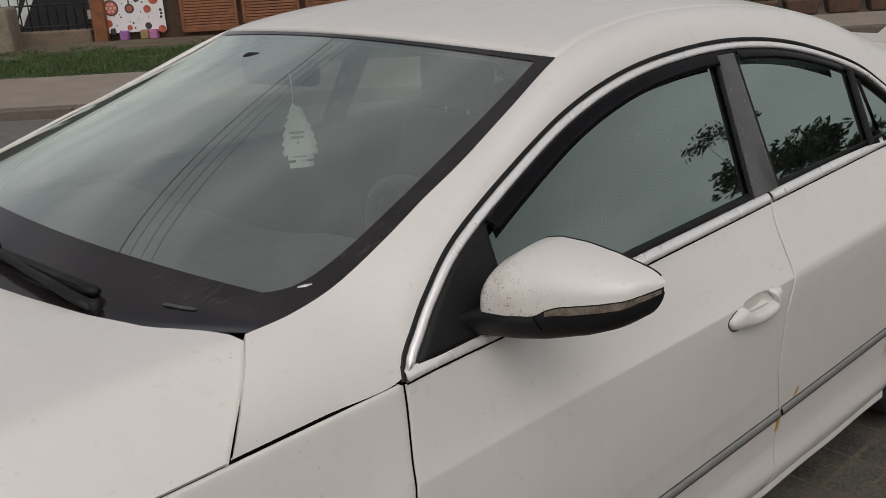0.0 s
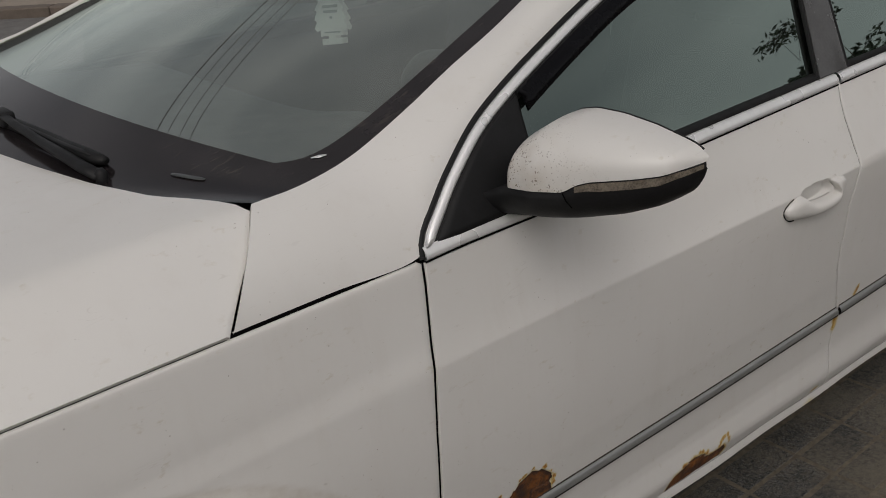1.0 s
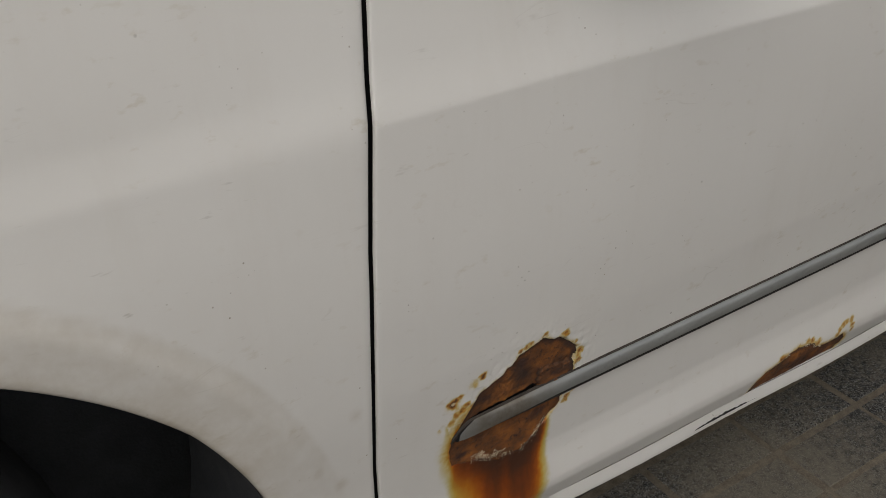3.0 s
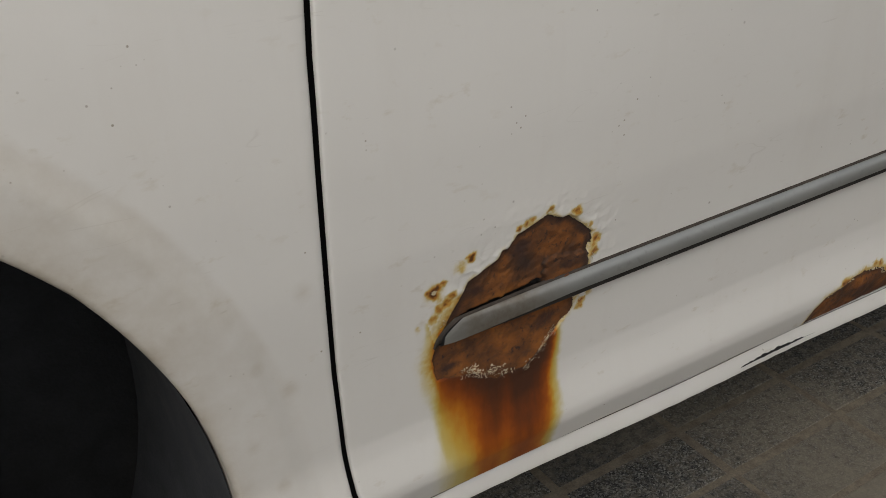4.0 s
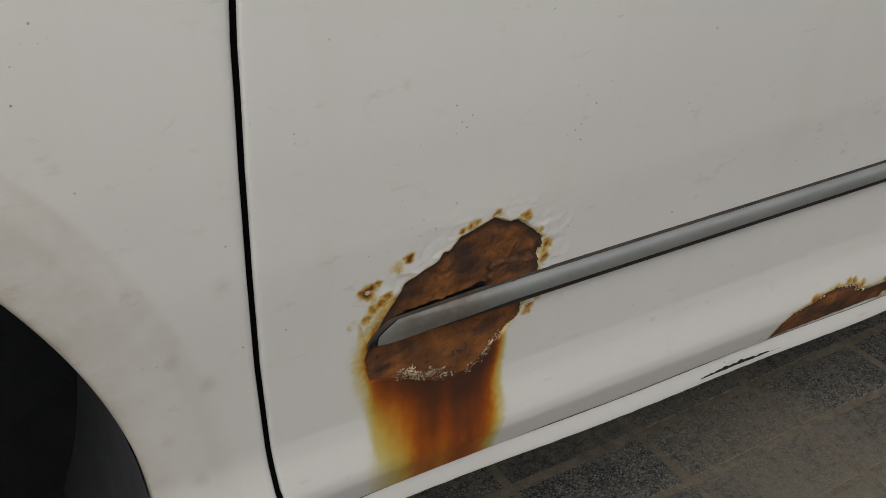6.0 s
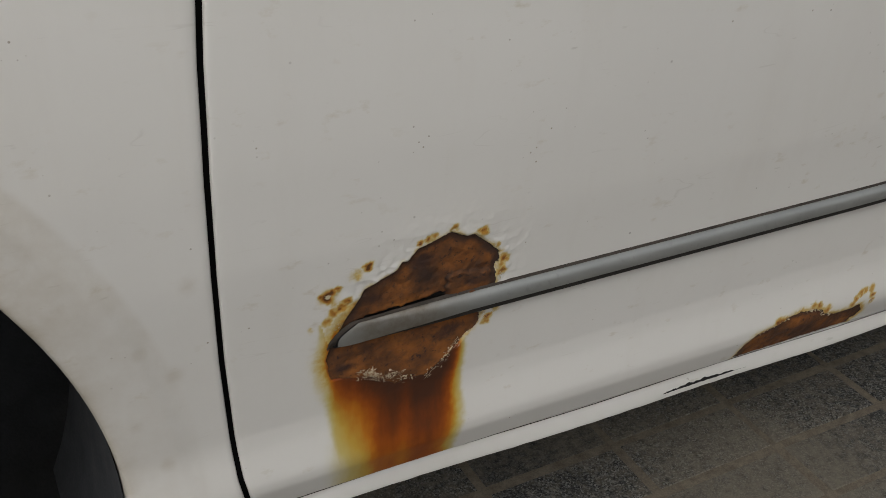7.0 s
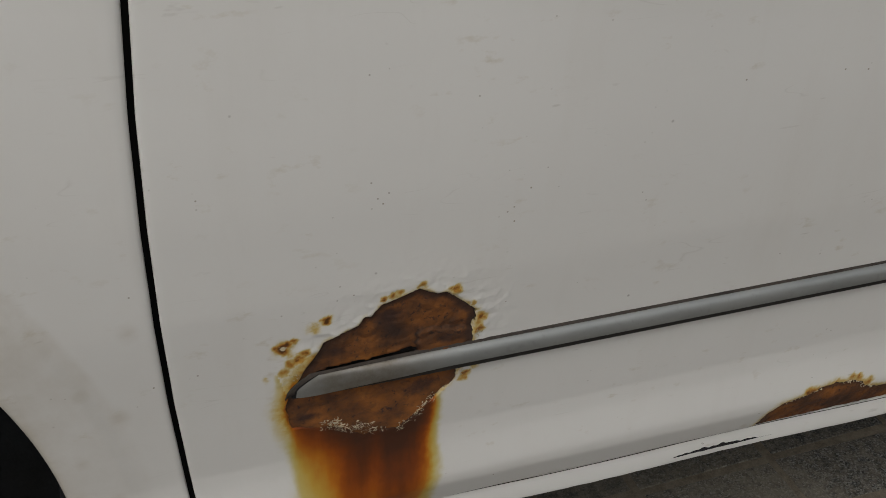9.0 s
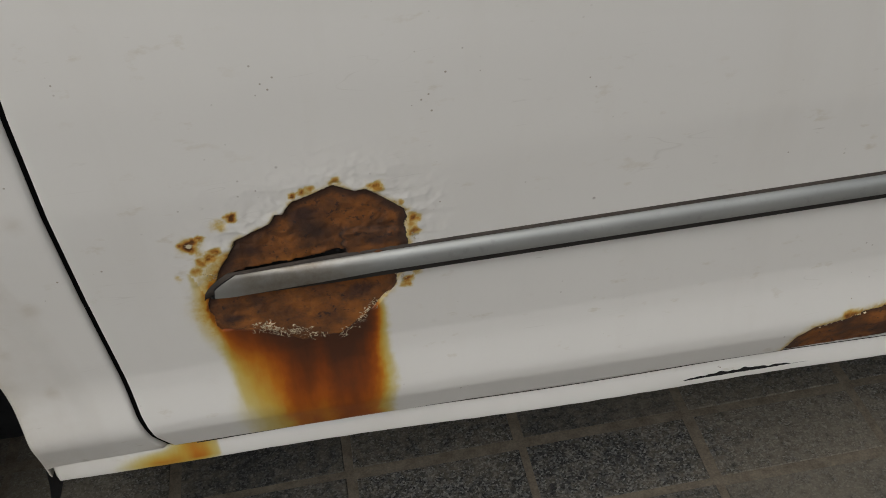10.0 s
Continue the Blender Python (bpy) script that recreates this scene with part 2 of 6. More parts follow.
def make_cap():
    """The same paint, spattered with brown specks towards the inner end."""
    n = Nodes("speckled_white_paint")
    sep = n.t.nodes.new("ShaderNodeSeparateXYZ")
    n.link(n.coord, sep.inputs[0])
    inner = n.step(n.math("ADD", sep.outputs["Y"], n.math("MULTIPLY", sep.outputs["Z"], -1.6)), -1.86, -1.66)
    spots = n.math("MULTIPLY", n.ramp(n.voro(300.0), [(0.22, 1.0), (0.42, 0.0)]), n.ramp(n.noise(90.0, 3), [(0.49, 0.0), (0.56, 1.0)]))
    film = n.ramp(n.noise(30.0, 5), [(0.35, 0.1), (0.75, 0.55)])
    c = n.mix(n.math("MULTIPLY", inner, film), paint_colour(n), (0.42, 0.35, 0.27))
    c = n.mix(n.math("MULTIPLY", inner, spots), c, (0.13, 0.09, 0.06))
    return n.set(base_color=c, roughness=0.42, coat_weight=0.3, coat_roughness=0.12)


def make_frit():
    """Black print on glass, glossy, with dried dust streaks along the foot of the screen."""
    n = Nodes("black_glass_border")
    c = n.ramp(n.noise(14.0, 5, 0.6), [(0.3, (0.013, 0.011, 0.0115)), (0.7, (0.026, 0.022, 0.023))])
    streak = n.math("MULTIPLY", n.ramp(n.noise(60.0, 4, 0.65, (0.35, 1.5, 0.35)), [(0.56, 0.0), (0.70, 0.45)]), n.ramp(n.noise(5.0, 3), [(0.46, 0.0), (0.60, 1.0)]))
    c = n.mix(streak, c, (0.085, 0.072, 0.060))
    rough = n.ramp(n.noise(20.0, 4), [(0.3, 0.08), (0.7, 0.16)])
    return n.set(base_color=c, roughness=rough, specular_ior_level=0.4)


def make_strip():
    """Grey anodised trim, dusty, with brown rust that has run onto it beside the hole."""
    n = Nodes("grey_moulding")
    c = n.ramp(n.noise(24.0, 5, 0.6, (0.3, 1, 1)), [(0.3, (0.29, 0.30, 0.292)), (0.7, (0.39, 0.395, 0.38))])
    sep = n.t.nodes.new("ShaderNodeSeparateXYZ")
    n.link(n.coord, sep.inputs[0])
    by_hole = n.math("SUBTRACT", 1.0, n.step(n.math("ABSOLUTE", n.math("SUBTRACT", sep.outputs["X"], 0.06)), 0.0, 0.085))
    blot = n.ramp(n.noise(75.0, 5, 0.65), [(0.32, 0.38), (0.66, 0.85)])
    c = n.mix(n.math("MULTIPLY", by_hole, blot), c, (0.15, 0.110, 0.070))
    c = n.mix(n.ramp(n.noise(160.0, 3), [(0.60, 0.0), (0.72, 0.12)]), c, (0.09, 0.085, 0.075))
    n.bump(n.noise(260.0, 2), 0.08, 0.0006)
    return n.set(base_color=c, roughness=n.ramp(n.noise(40.0, 4), [(0.3, 0.28), (0.7, 0.40)]), metallic=0.60)


M_PAINT = make_paint()
M_CAP = make_cap()
M_RUST = make_rusted()
M_BLACK = plain("black_plastic", (0.009, 0.009, 0.0095), 0.55, bump=0.3, spec=0.28)
M_SEAL = plain("black_rubber", (0.007, 0.007, 0.007), 0.6, spec=0.3)
# Near-black colour that carries the shade of gaps and hollows.
M_GAP = plain("dark_cavity", (0.003, 0.003, 0.003), 0.95, spec=0.03)
M_CHROME = plain("satin_aluminium", (0.88, 0.88, 0.87), 0.32, 0.45, 0.06, 12.0, 0.05)
M_STRIP = make_strip()
# Dark colour in place of the shade on the moulding's lower face.
M_LIP = plain("dark_grey_lip", (0.030, 0.027, 0.025), 0.6, var=0.4, scale=40.0, spec=0.12)
# Brown of the painted gap lines round the moulding and along the sill.
M_GAP_LINE = plain("rusty_gasket", (0.035, 0.026, 0.020), 0.8, var=0.6, scale=40.0)
M_LENS = plain("dirty_clear_lens", (0.17, 0.145, 0.115), 0.2, 0.0, 0.7, 60.0, 0.3, coat=0.8)
M_GLASS = make_glass("tinted_side_glass", (0.07, 0.092, 0.085), 0.12, 0.008, 0.80, (0.70, 0.86, 0.79))
M_FARGLASS = make_glass("clear_far_glass", (0.62, 0.70, 0.66), 0.05, 0.02, 0.4)
M_SCREEN = make_glass("windscreen_glass", (0.80, 0.88, 0.84), 0.05, 0.085, 0.95)
M_FRIT = make_frit()
M_DASH = plain("grey_dashboard", (0.045, 0.048, 0.048), 0.7)
M_SEAT = plain("dark_seat_cloth", (0.075, 0.080, 0.085), 0.9, scale=60.0, bump=0.1)
M_TRIM = plain("dark_door_trim", (0.05, 0.053, 0.053), 0.8, scale=12.0, bump=0.05)
M_TYRE = plain("tyre_rubber", (0.035, 0.036, 0.039), 0.8, bump=0.5)
M_ALLOY = plain("dull_alloy", (0.22, 0.22, 0.22), 0.4, 1.0)

# ---- mesh helpers ----


def part(name, bm, material, parent=None, label="", smooth=True):
    me = bpy.data.meshes.new(name)
    bm.normal_update()
    bm.to_mesh(me)
    bm.free()
    me.materials.append(material)
    if smooth:
        me.shade_smooth()
    ob = new(name, me)
    ob.parent = parent
    if label:
        tagged(ob, label)
    return ob


def raw(name, verts, faces, material, parent=None, label="", smooth=True):
    me = bpy.data.meshes.new(name)
    me.from_pydata([tuple(v) for v in verts], [], faces)
    me.materials.append(material)
    if smooth:
        me.shade_smooth()
    ob = new(name, me)
    ob.parent = parent
    if label:
        tagged(ob, label)
    return ob


def grid_faces(rows, cols, close=False):
    f = []
    for i in range(rows - 1):
        for j in range(cols - (0 if close else 1)):
            k = (j + 1) % cols
            f.append((i * cols + j, i * cols + k, (i + 1) * cols + k, (i + 1) * cols + j))
    return f


def sheet(name, pts, material, parent=None, label="", back=None, flip=False):
    """A skin from a grid of points [rows, cols, 3]; back: a shift for its hidden side, which gives it thickness and closed edges."""
    pts = np.asarray(pts, float)
    r, c, _ = pts.shape
    v = pts.reshape(-1, 3)
    f = grid_faces(r, c)
    if back is not None:
        n = len(v)
        v = np.vstack([v, v + np.asarray(back)])
        f = f + [tuple(n + q for q in reversed(x)) for x in f]
        rim = [j for j in range(c)] + [i * c + c - 1 for i in range(1, r)] + [(r - 1) * c + j for j in range(c - 2, -1, -1)] + [i * c for i in range(r - 2, 0, -1)]
        for a, b in zip(rim, rim[1:] + rim[:1]):
            f.append((b, a, n + a, n + b))
    if flip:
        f = [tuple(reversed(q)) for q in f]
    ob = raw(name, v, f, material, parent, label)
    return ob


def sharp(ob, angle=35):
    ob.data.set_sharp_from_angle(angle=radians(angle))
    return ob


def tube(name, path, radius, material, parent=None, label="", seg=10, flat=1.0, up=(0, 0, 1)):
    """A round bar along a line of points; radius may be a list; flat squeezes it along up."""
    path = [Vector(p) for p in path]
    rad = radius if isinstance(radius, (list, tuple)) else [radius] * len(path)
    rings = []
    for i, p in enumerate(path):
        d = (path[min(i + 1, len(path) - 1)] - path[max(i - 1, 0)]).normalized()
        a = d.cross(Vector(up))
        a = a.normalized() if a.length > 1e-6 else Vector((1, 0, 0))
        b = a.cross(d)
        rings += [p + a * math.cos(2 * math.pi * k / seg) * rad[i] + b * math.sin(2 * math.pi * k / seg) * rad[i] * flat for k in range(seg)]
    f = grid_faces(len(path), seg, True)
    f += [tuple(range(seg - 1, -1, -1)), tuple((len(path) - 1) * seg + k for k in range(seg))]
    return raw(name, rings, f, material, parent, label)


def box_bm(size, centre=(0, 0, 0), bevel=0.0, seg=2, turn=None):
    bm = bmesh.new()
    bmesh.ops.create_cube(bm, size=1.0)
    bmesh.ops.scale(bm, vec=size, verts=bm.verts)
    if bevel:
        bmesh.ops.bevel(bm, geom=bm.edges[:], offset=bevel, segments=seg, profile=0.5, affect="EDGES")
    if turn:
        bmesh.ops.transform(bm, matrix=turn, verts=bm.verts)
    bmesh.ops.translate(bm, vec=centre, verts=bm.verts)
    return bm


def empty(name, label, category, group="", kind=""):
    ob = new(name)
    ob.empty_display_size = 0.1
    return tagged(ob, label, category, group, kind)


def curve(pts, n):
    """n points, evenly spaced by length, on a smooth line through pts."""
    p = np.asarray(pts, float)
    ext = np.vstack([2 * p[0] - p[1], p, 2 * p[-1] - p[-2]])
    out = []
    for i in range(1, len(ext) - 2):
        a, b, c, d = ext[i - 1:i + 3]
        for t in np.linspace(0, 1, 16, endpoint=False):
            out.append(0.5 * (2 * b + (c - a) * t + (2 * a - 5 * b + 4 * c - d) * t * t + (3 * b - a - 3 * c + d) * t ** 3))
    out.append(p[-1])
    out = np.array(out)
    s = np.r_[0, np.cumsum(np.linalg.norm(np.diff(out, axis=0), axis=1))]
    q = np.linspace(0, s[-1], n)
    return np.stack([np.interp(q, s, out[:, k]) for k in range(p.shape[1])], 1)


# ---- the shape of the car's side: x runs back along the car, y into it ----
MID = 0.856          # the car's middle plane
CREASE = 0.785
_z = np.linspace(0.10, 1.40, 1301)


def _profile():
    lo = np.interp(_z, [0.10, 0.205, 0.225, 0.25, 0.262, 0.287, 0.298, 0.334, 0.352, 0.43, 0.52, 0.60, 0.65, 0.70, CREASE],
                   [0.06, 0.034, 0.020, 0.0102, 0.0065, -0.0018, -0.0025, 0.0032, 0.0040, -0.0022, -0.0112, -0.0148, -0.0146, -0.0128, -0.0085])
    hi = np.interp(_z, [CREASE, 0.82, 0.87, 0.91, 0.95, 1.05, 1.4], [-0.0085, 0.0004, 0.0080, 0.0135, 0.0185, 0.06, 0.24])
    k = np.hanning(13)
    k /= k.sum()
    lo = np.convolve(np.pad(lo, 6, "edge"), k, "valid")
    hi = np.convolve(np.pad(hi, 6, "edge"), k, "valid")
    y = np.where(_z < CREASE, lo, hi)
    k = np.hanning(11)
    soft = np.convolve(np.pad(y, 5, "edge"), k / k.sum(), "valid")
    w = np.clip((_z - 0.55) / 0.1, 0, 1)
    return y * (1 - w) + soft * w


_y = _profile()


def side(x, z):
    """y of the car's outer skin."""
    x, z = np.asarray(x, float), np.asarray(z, float)
    fall = np.interp(x, [-0.2, -0.1, 0.1, 0.3, 0.5, 0.7, 1.2, 2.0], [0.0095, 0.0055, 0.0, -0.0061, -0.0123, -0.0180, -0.0290, -0.0365])
    w = np.clip((0.40 - z) / 0.14, 0, 1)
    y = np.interp(z - fall * w, _z, _y)
    # the doors swell outwards towards the middle of the car
    y = y - np.interp(x, [0.1, 0.9], [0, 1]) * np.interp(z, [0.5, 0.60, 0.68, 0.74, CREASE, 0.82, 0.87, 0.91, 0.95], [0, 0.003, 0.012, 0.020, 0.0235, 0.020, 0.014, 0.007, 0.0025])
    y = y + np.clip((z - CREASE) / 0.17, 0, 1.5) * np.interp(x, [-0.1, 1.07, 2.0], [0, 0.036, 0.06])
    y = y + np.interp(x, [-1.6, -1.0, -0.75], [0.22, 0.03, 0.0])
    # the crease dies away over the front wing
    soft = np.clip((-0.10 - x) / 0.30, 0, 1) * np.exp(-((z - CREASE) / 0.05) ** 2)
    return y + 0.006 * soft


def glasshouse(x, z):
    return 0.02 + 0.03 * np.clip(x, 0, 1) + 0.5 * (np.asarray(z) - 0.95)


def mirror_y(p):
    q = np.array(p, float)
    q[..., 1] = 2 * MID - q[..., 1]
    return q


# ---- rust fields ----
HOLE_TOP = [(0.001, 0.431), (0.012, 0.451), (0.024, 0.469), (0.027, 0.476), (0.040, 0.481), (0.055, 0.487), (0.059, 0.494), (0.064, 0.493), (0.072, 0.503), (0.085, 0.507), (0.102, 0.513), (0.117, 0.504), (0.124, 0.505), (0.135, 0.496), (0.151, 0.480), (0.149, 0.463), (0.151, 0.430), (0.139, 0.416), (0.137, 0.407), (0.127, 0.397), (0.115, 0.385), (0.104, 0.374), (0.089, 0.364), (0.059, 0.364), (0.035, 0.380), (-0.001, 0.389), (-0.0055, 0.412)]
HOLE_LOW = [(0.466, 0.232), (0.474, 0.252), (0.481, 0.2705), (0.494, 0.2805), (0.5145, 0.2836), (0.5351, 0.2885), (0.5568, 0.2930), (0.580, 0.2898), (0.5926, 0.2850), (0.5975, 0.2788), (0.6175, 0.2725), (0.6449, 0.2730), (0.6559, 0.2752), (0.6650, 0.262), (0.6511, 0.246), (0.640, 0.228)]
# x, z, reach, strength
BLOOMS = [(-0.0041, 0.4779, 0.0052, 1.25), (-0.0101, 0.4798, 0.0024, 0.8), (0.0037, 0.4832, 0.0030, 0.9), (0.0010, 0.4700, 0.0050, 0.30),
          (0.0292, 0.4987, 0.0036, 1.1), (0.0196, 0.4925, 0.0056, 0.42), (0.0740, 0.5090, 0.0026, 0.95), (0.0805, 0.5110, 0.0028, 0.9), (0.0870, 0.5130, 0.0030, 0.70), (0.1040, 0.5165, 0.0036, 0.75),
          (0.1323, 0.5061, 0.0038, 0.85), (0.1270, 0.5085, 0.0026, 0.7), (0.1476, 0.4882, 0.0030, 0.6), (0.1555, 0.4724, 0.0042, 0.85), (0.1550, 0.4593, 0.0038, 0.8), (0.1535, 0.4660, 0.0040, 0.55),
          (0.1470, 0.4110, 0.0034, 0.85), (0.1445, 0.4063, 0.0036, 0.65), (0.1545, 0.4180, 0.0035, 0.45), (0.0068, 0.4641, 0.0040, 0.9), (0.0010, 0.4605, 0.0042, 0.75), (0.0130, 0.4690, 0.0034, 0.9), (-0.0045, 0.4530, 0.0045, 0.6), (-0.0179, 0.4480, 0.0028, 0.30),
          (0.4990, 0.2815, 0.0045, 0.5), (0.5260, 0.2890, 0.0058, 1.0), (0.5350, 0.2890, 0.0042, 0.7), (0.5590, 0.2945, 0.0032, 0.7), (0.5770, 0.2945, 0.0042, 0.75), (0.5860, 0.2940, 0.0032, 0.8), (0.6000, 0.2850, 0.0046, 0.8),
          (0.6397, 0.2790, 0.0036, 0.8), (0.6450, 0.2850, 0.0034, 0.85), (0.6506, 0.2905, 0.0036, 0.85), (0.6590, 0.2935, 0.0036, 0.95), (0.6690, 0.2935, 0.0036, 0.95), (0.6725, 0.2840, 0.0034, 0.85), (0.6735, 0.2757, 0.0034, 0.85),
          (1.140, 0.455, 0.006, 1.0), (1.132, 0.446, 0.006, 0.7), (1.063, 0.404, 0.009, 0.8), (1.060, 0.385, 0.010, 0.5), (1.010, 0.232, 0.014, 0.8), (0.985, 0.215, 0.016, 0.6), (0.725, 0.228, 0.010, 0.5)]
# darker, pitted patches in the bare rust: x, z, half widths, strength
CHARRED = [(0.078, 0.489, 0.016, 0.010, 0.9), (0.036, 0.463, 0.012, 0.007, 0.7), (0.130, 0.456, 0.014, 0.007, 0.8), (0.108, 0.405, 0.022, 0.013, 0.8), (0.012, 0.397, 0.012, 0.004, 0.9), (0.030, 0.377, 0.016, 0.006, 0.9), (0.068, 0.386, 0.028, 0.006, 0.5), (0.100, 0.470, 0.012, 0.006, 0.4), (0.145, 0.485, 0.008, 0.014, 0.5), (0.570, 0.262, 0.070, 0.018, 0.55), (0.625, 0.262, 0.030, 0.010, 0.7)]


def distance_in(px, pz, poly):
    """Signed distance to an outline, positive inside."""
    best = np.full(px.shape, 9.0)
    inside = np.zeros(px.shape, bool)
    for (ax, az), (bx, bz) in zip(poly, poly[1:] + poly[:1]):
        dx, dz = bx - ax, bz - az
        t = np.clip(((px - ax) * dx + (pz - az) * dz) / (dx * dx + dz * dz), 0, 1)
        best = np.minimum(best, np.hypot(px - ax - t * dx, pz - az - t * dz))
        cross = (az > pz) != (bz > pz)
        if dz:
            inside ^= cross & (px < ax + (pz - az) / dz * dx)
    return np.where(inside, best, -best)


def fbm(x, z, scale, seed=0.0):
    return np.array([noise.fractal(Vector((a * scale, seed, b * scale)), 0.8, 2.0, 3) for a, b in zip(x.ravel(), z.ravel())]).reshape(x.shape)


def rust_fields(x, z):
    d = np.maximum(distance_in(x, z, HOLE_TOP), distance_in(x, z, HOLE_LOW))
    bleed = np.zeros(x.shape)
    near = (d > -0.03) | ((x > -0.03) & (x < 0.15) & (z < 0.40))
    wx, wz = np.zeros(x.shape), np.zeros(x.shape)
    if near.any():
        wx[near] = 0.0026 * fbm(x[near], z[near], 150.0, 3.0)
        wz[near] = 0.0026 * fbm(x[near], z[near], 150.0, 8.0)
    for bx, bz, r, s in BLOOMS:
        q = ((x + wx - bx) ** 2 + (z + wz - bz) ** 2) / (r * r)
        bleed = np.maximum(bleed, np.maximum(s * np.exp(-q / 1.3), 0.30 * s * np.exp(-q / 3.2)))
    lefty = np.maximum(((x > 0.3) & (x < 0.75) & (z > 0.24)) * 0.35, np.clip((0.032 - x) / 0.02, 0, 1) * np.clip((0.474 - z) / 0.01, 0, 1) * np.clip((z - 0.34) / 0.03, 0, 1))
    bleed = np.maximum(bleed, (0.34 + 0.40 * lefty) * np.exp(-np.maximum(-d + 0.8 * wx, 0) / (0.0036 + 0.0050 * lefty)) * (d < 0.004))
    across = np.interp(x + 0.8 * wx + 0.0035 * np.sin(z * 75 + 1.0) * np.clip((x - 0.06) / 0.05, 0, 1) - 0.003 * np.sin(z * 60), [-0.018, -0.009, 0.000, 0.010, 0.024, 0.034, 0.042, 0.056, 0.063, 0.069, 0.077, 0.090, 0.104, 0.112, 0.120, 0.132], [0, 0.13, 0.26, 0.31, 0.37, 0.44, 0.56, 0.58, 0.49, 0.46, 0.60, 0.66, 0.60, 0.44, 0.20, 0])
    rim = np.interp(x, [-0.01, 0.003, 0.035, 0.059, 0.089, 0.104, 0.127, 0.14], [0.44, 0.392, 0.382, 0.366, 0.366, 0.376, 0.397, 0.42])
    below = np.clip(rim - z, 0, 1)
    left = np.clip((0.046 - x) / 0.05, 0, 1)
    fade = 1 - np.clip((below - 0.03 - 0.05 * (1 - left)) / 0.11, 0, 0.55) * left - np.clip((below - 0.06) / 0.2, 0, 0.15)
    core = np.clip((x + 0.014) / 0.022, 0, 1) * np.clip((0.126 - x) / 0.010, 0, 1)
    stain = np.where(z < rim + 0.012, 1.08 * across * fade + core * 0.46 * np.exp(-(below / np.interp(x, [0.0, 0.03, 0.06, 0.12], [0.024, 0.034, 0.040, 0.046])) ** 1.6), 0)
    stain = np.maximum(stain, 0.75 * np.exp(-((x + 0.052) / 0.020) ** 2 - ((z - 0.247) / 0.010) ** 2))
    stain = np.maximum(stain, 0.40 * np.exp(-((x + 0.075) / 0.035) ** 2 - ((z - 0.240) / 0.010) ** 2))
    stain = np.maximum(stain, 0.40 * np.exp(-((x - 1.0) / 0.03) ** 2 - ((z - 0.215) / 0.02) ** 2))
    stain = np.maximum(stain, 0.50 * np.clip((0.022 - x) / 0.02, 0, 1) * np.clip((0.470 - z) / 0.012, 0, 1) * np.clip((z - 0.34) / 0.03, 0, 1) * np.exp(-np.maximum(-d + wx, 0) / 0.0065))
    low = np.interp(x, [0.030, 0.036, 0.048, 0.060, 0.078, 0.090, 0.101, 0.109, 0.118], [0.384, 0.381, 0.373, 0.369, 0.3615, 0.3635, 0.368, 0.376, 0.390])
    top = np.interp(x, [0.02, 0.05, 0.085, 0.10, 0.6], [0.4452, 0.4462, 0.4476, 0.4480, 0.442])
    tear = 0.0004 + 0.0006 * np.sin(x * 210) * np.sin(x * 91) + 0.0030 * np.exp(-((x - 0.093) / 0.011) ** 2)
    # A dark line drawn round the flap in place of its crevice shade.
    flap_shade = 0.9 * np.exp(-((x - 0.1024 - 0.0012 * np.sin(z * 700)) / 0.0010) ** 2) * ((z > 0.450) & (z < 0.469)) + 0.55 * np.exp(-((z - 0.4697 + 0.20 * np.maximum(x - 0.112, 0)) / 0.0009) ** 2) * ((x > 0.103) & (x < 0.142))
    void = ((x > 0.02) & (x < 0.1045) & (z > 0.43) & (z < top + tear)).astype(float)
    void = np.maximum(void, flap_shade * (d > 0.002))
    crust = np.exp(-((z - low) / 0.0055) ** 2) * ((x > 0.022) & (x < 0.121)) * 1.1
    crust = np.maximum(crust, 0.75 * np.exp(-((x - 0.004) / 0.007) ** 2 - ((z - 0.446) / 0.010) ** 2))
    crust = np.maximum(crust, 0.7 * np.exp(-((x - 0.155) / 0.004) ** 2 - ((z - 0.455) / 0.010) ** 2))
    crust = np.maximum(crust, 0.8 * np.exp(-((x - 0.142) / 0.005) ** 2 - ((z - 0.414) / 0.006) ** 2))
    crust = np.maximum(crust, 2.2 * np.exp(-((x + 0.0041) / 0.0030) ** 2 - ((z - 0.4779) / 0.0030) ** 2))
    crust = np.maximum(crust, 0.7 * np.exp(-((x - 0.672) / 0.009) ** 2 - ((z - 0.274) / 0.006) ** 2))
    return d, bleed, stain, crust, void


ARCH = (-0.632, 0.313, 0.4575)


def arch_r(x, z):
    """The arch's radius towards a point: a little flattened at the top."""
    a = np.degrees(np.arctan2(np.asarray(z) - ARCH[1], np.asarray(x) - ARCH[0]))
    return ARCH[2] - 0.023 * np.clip((np.minimum(a, 180 - a) - 34) / 36, 0, 1)


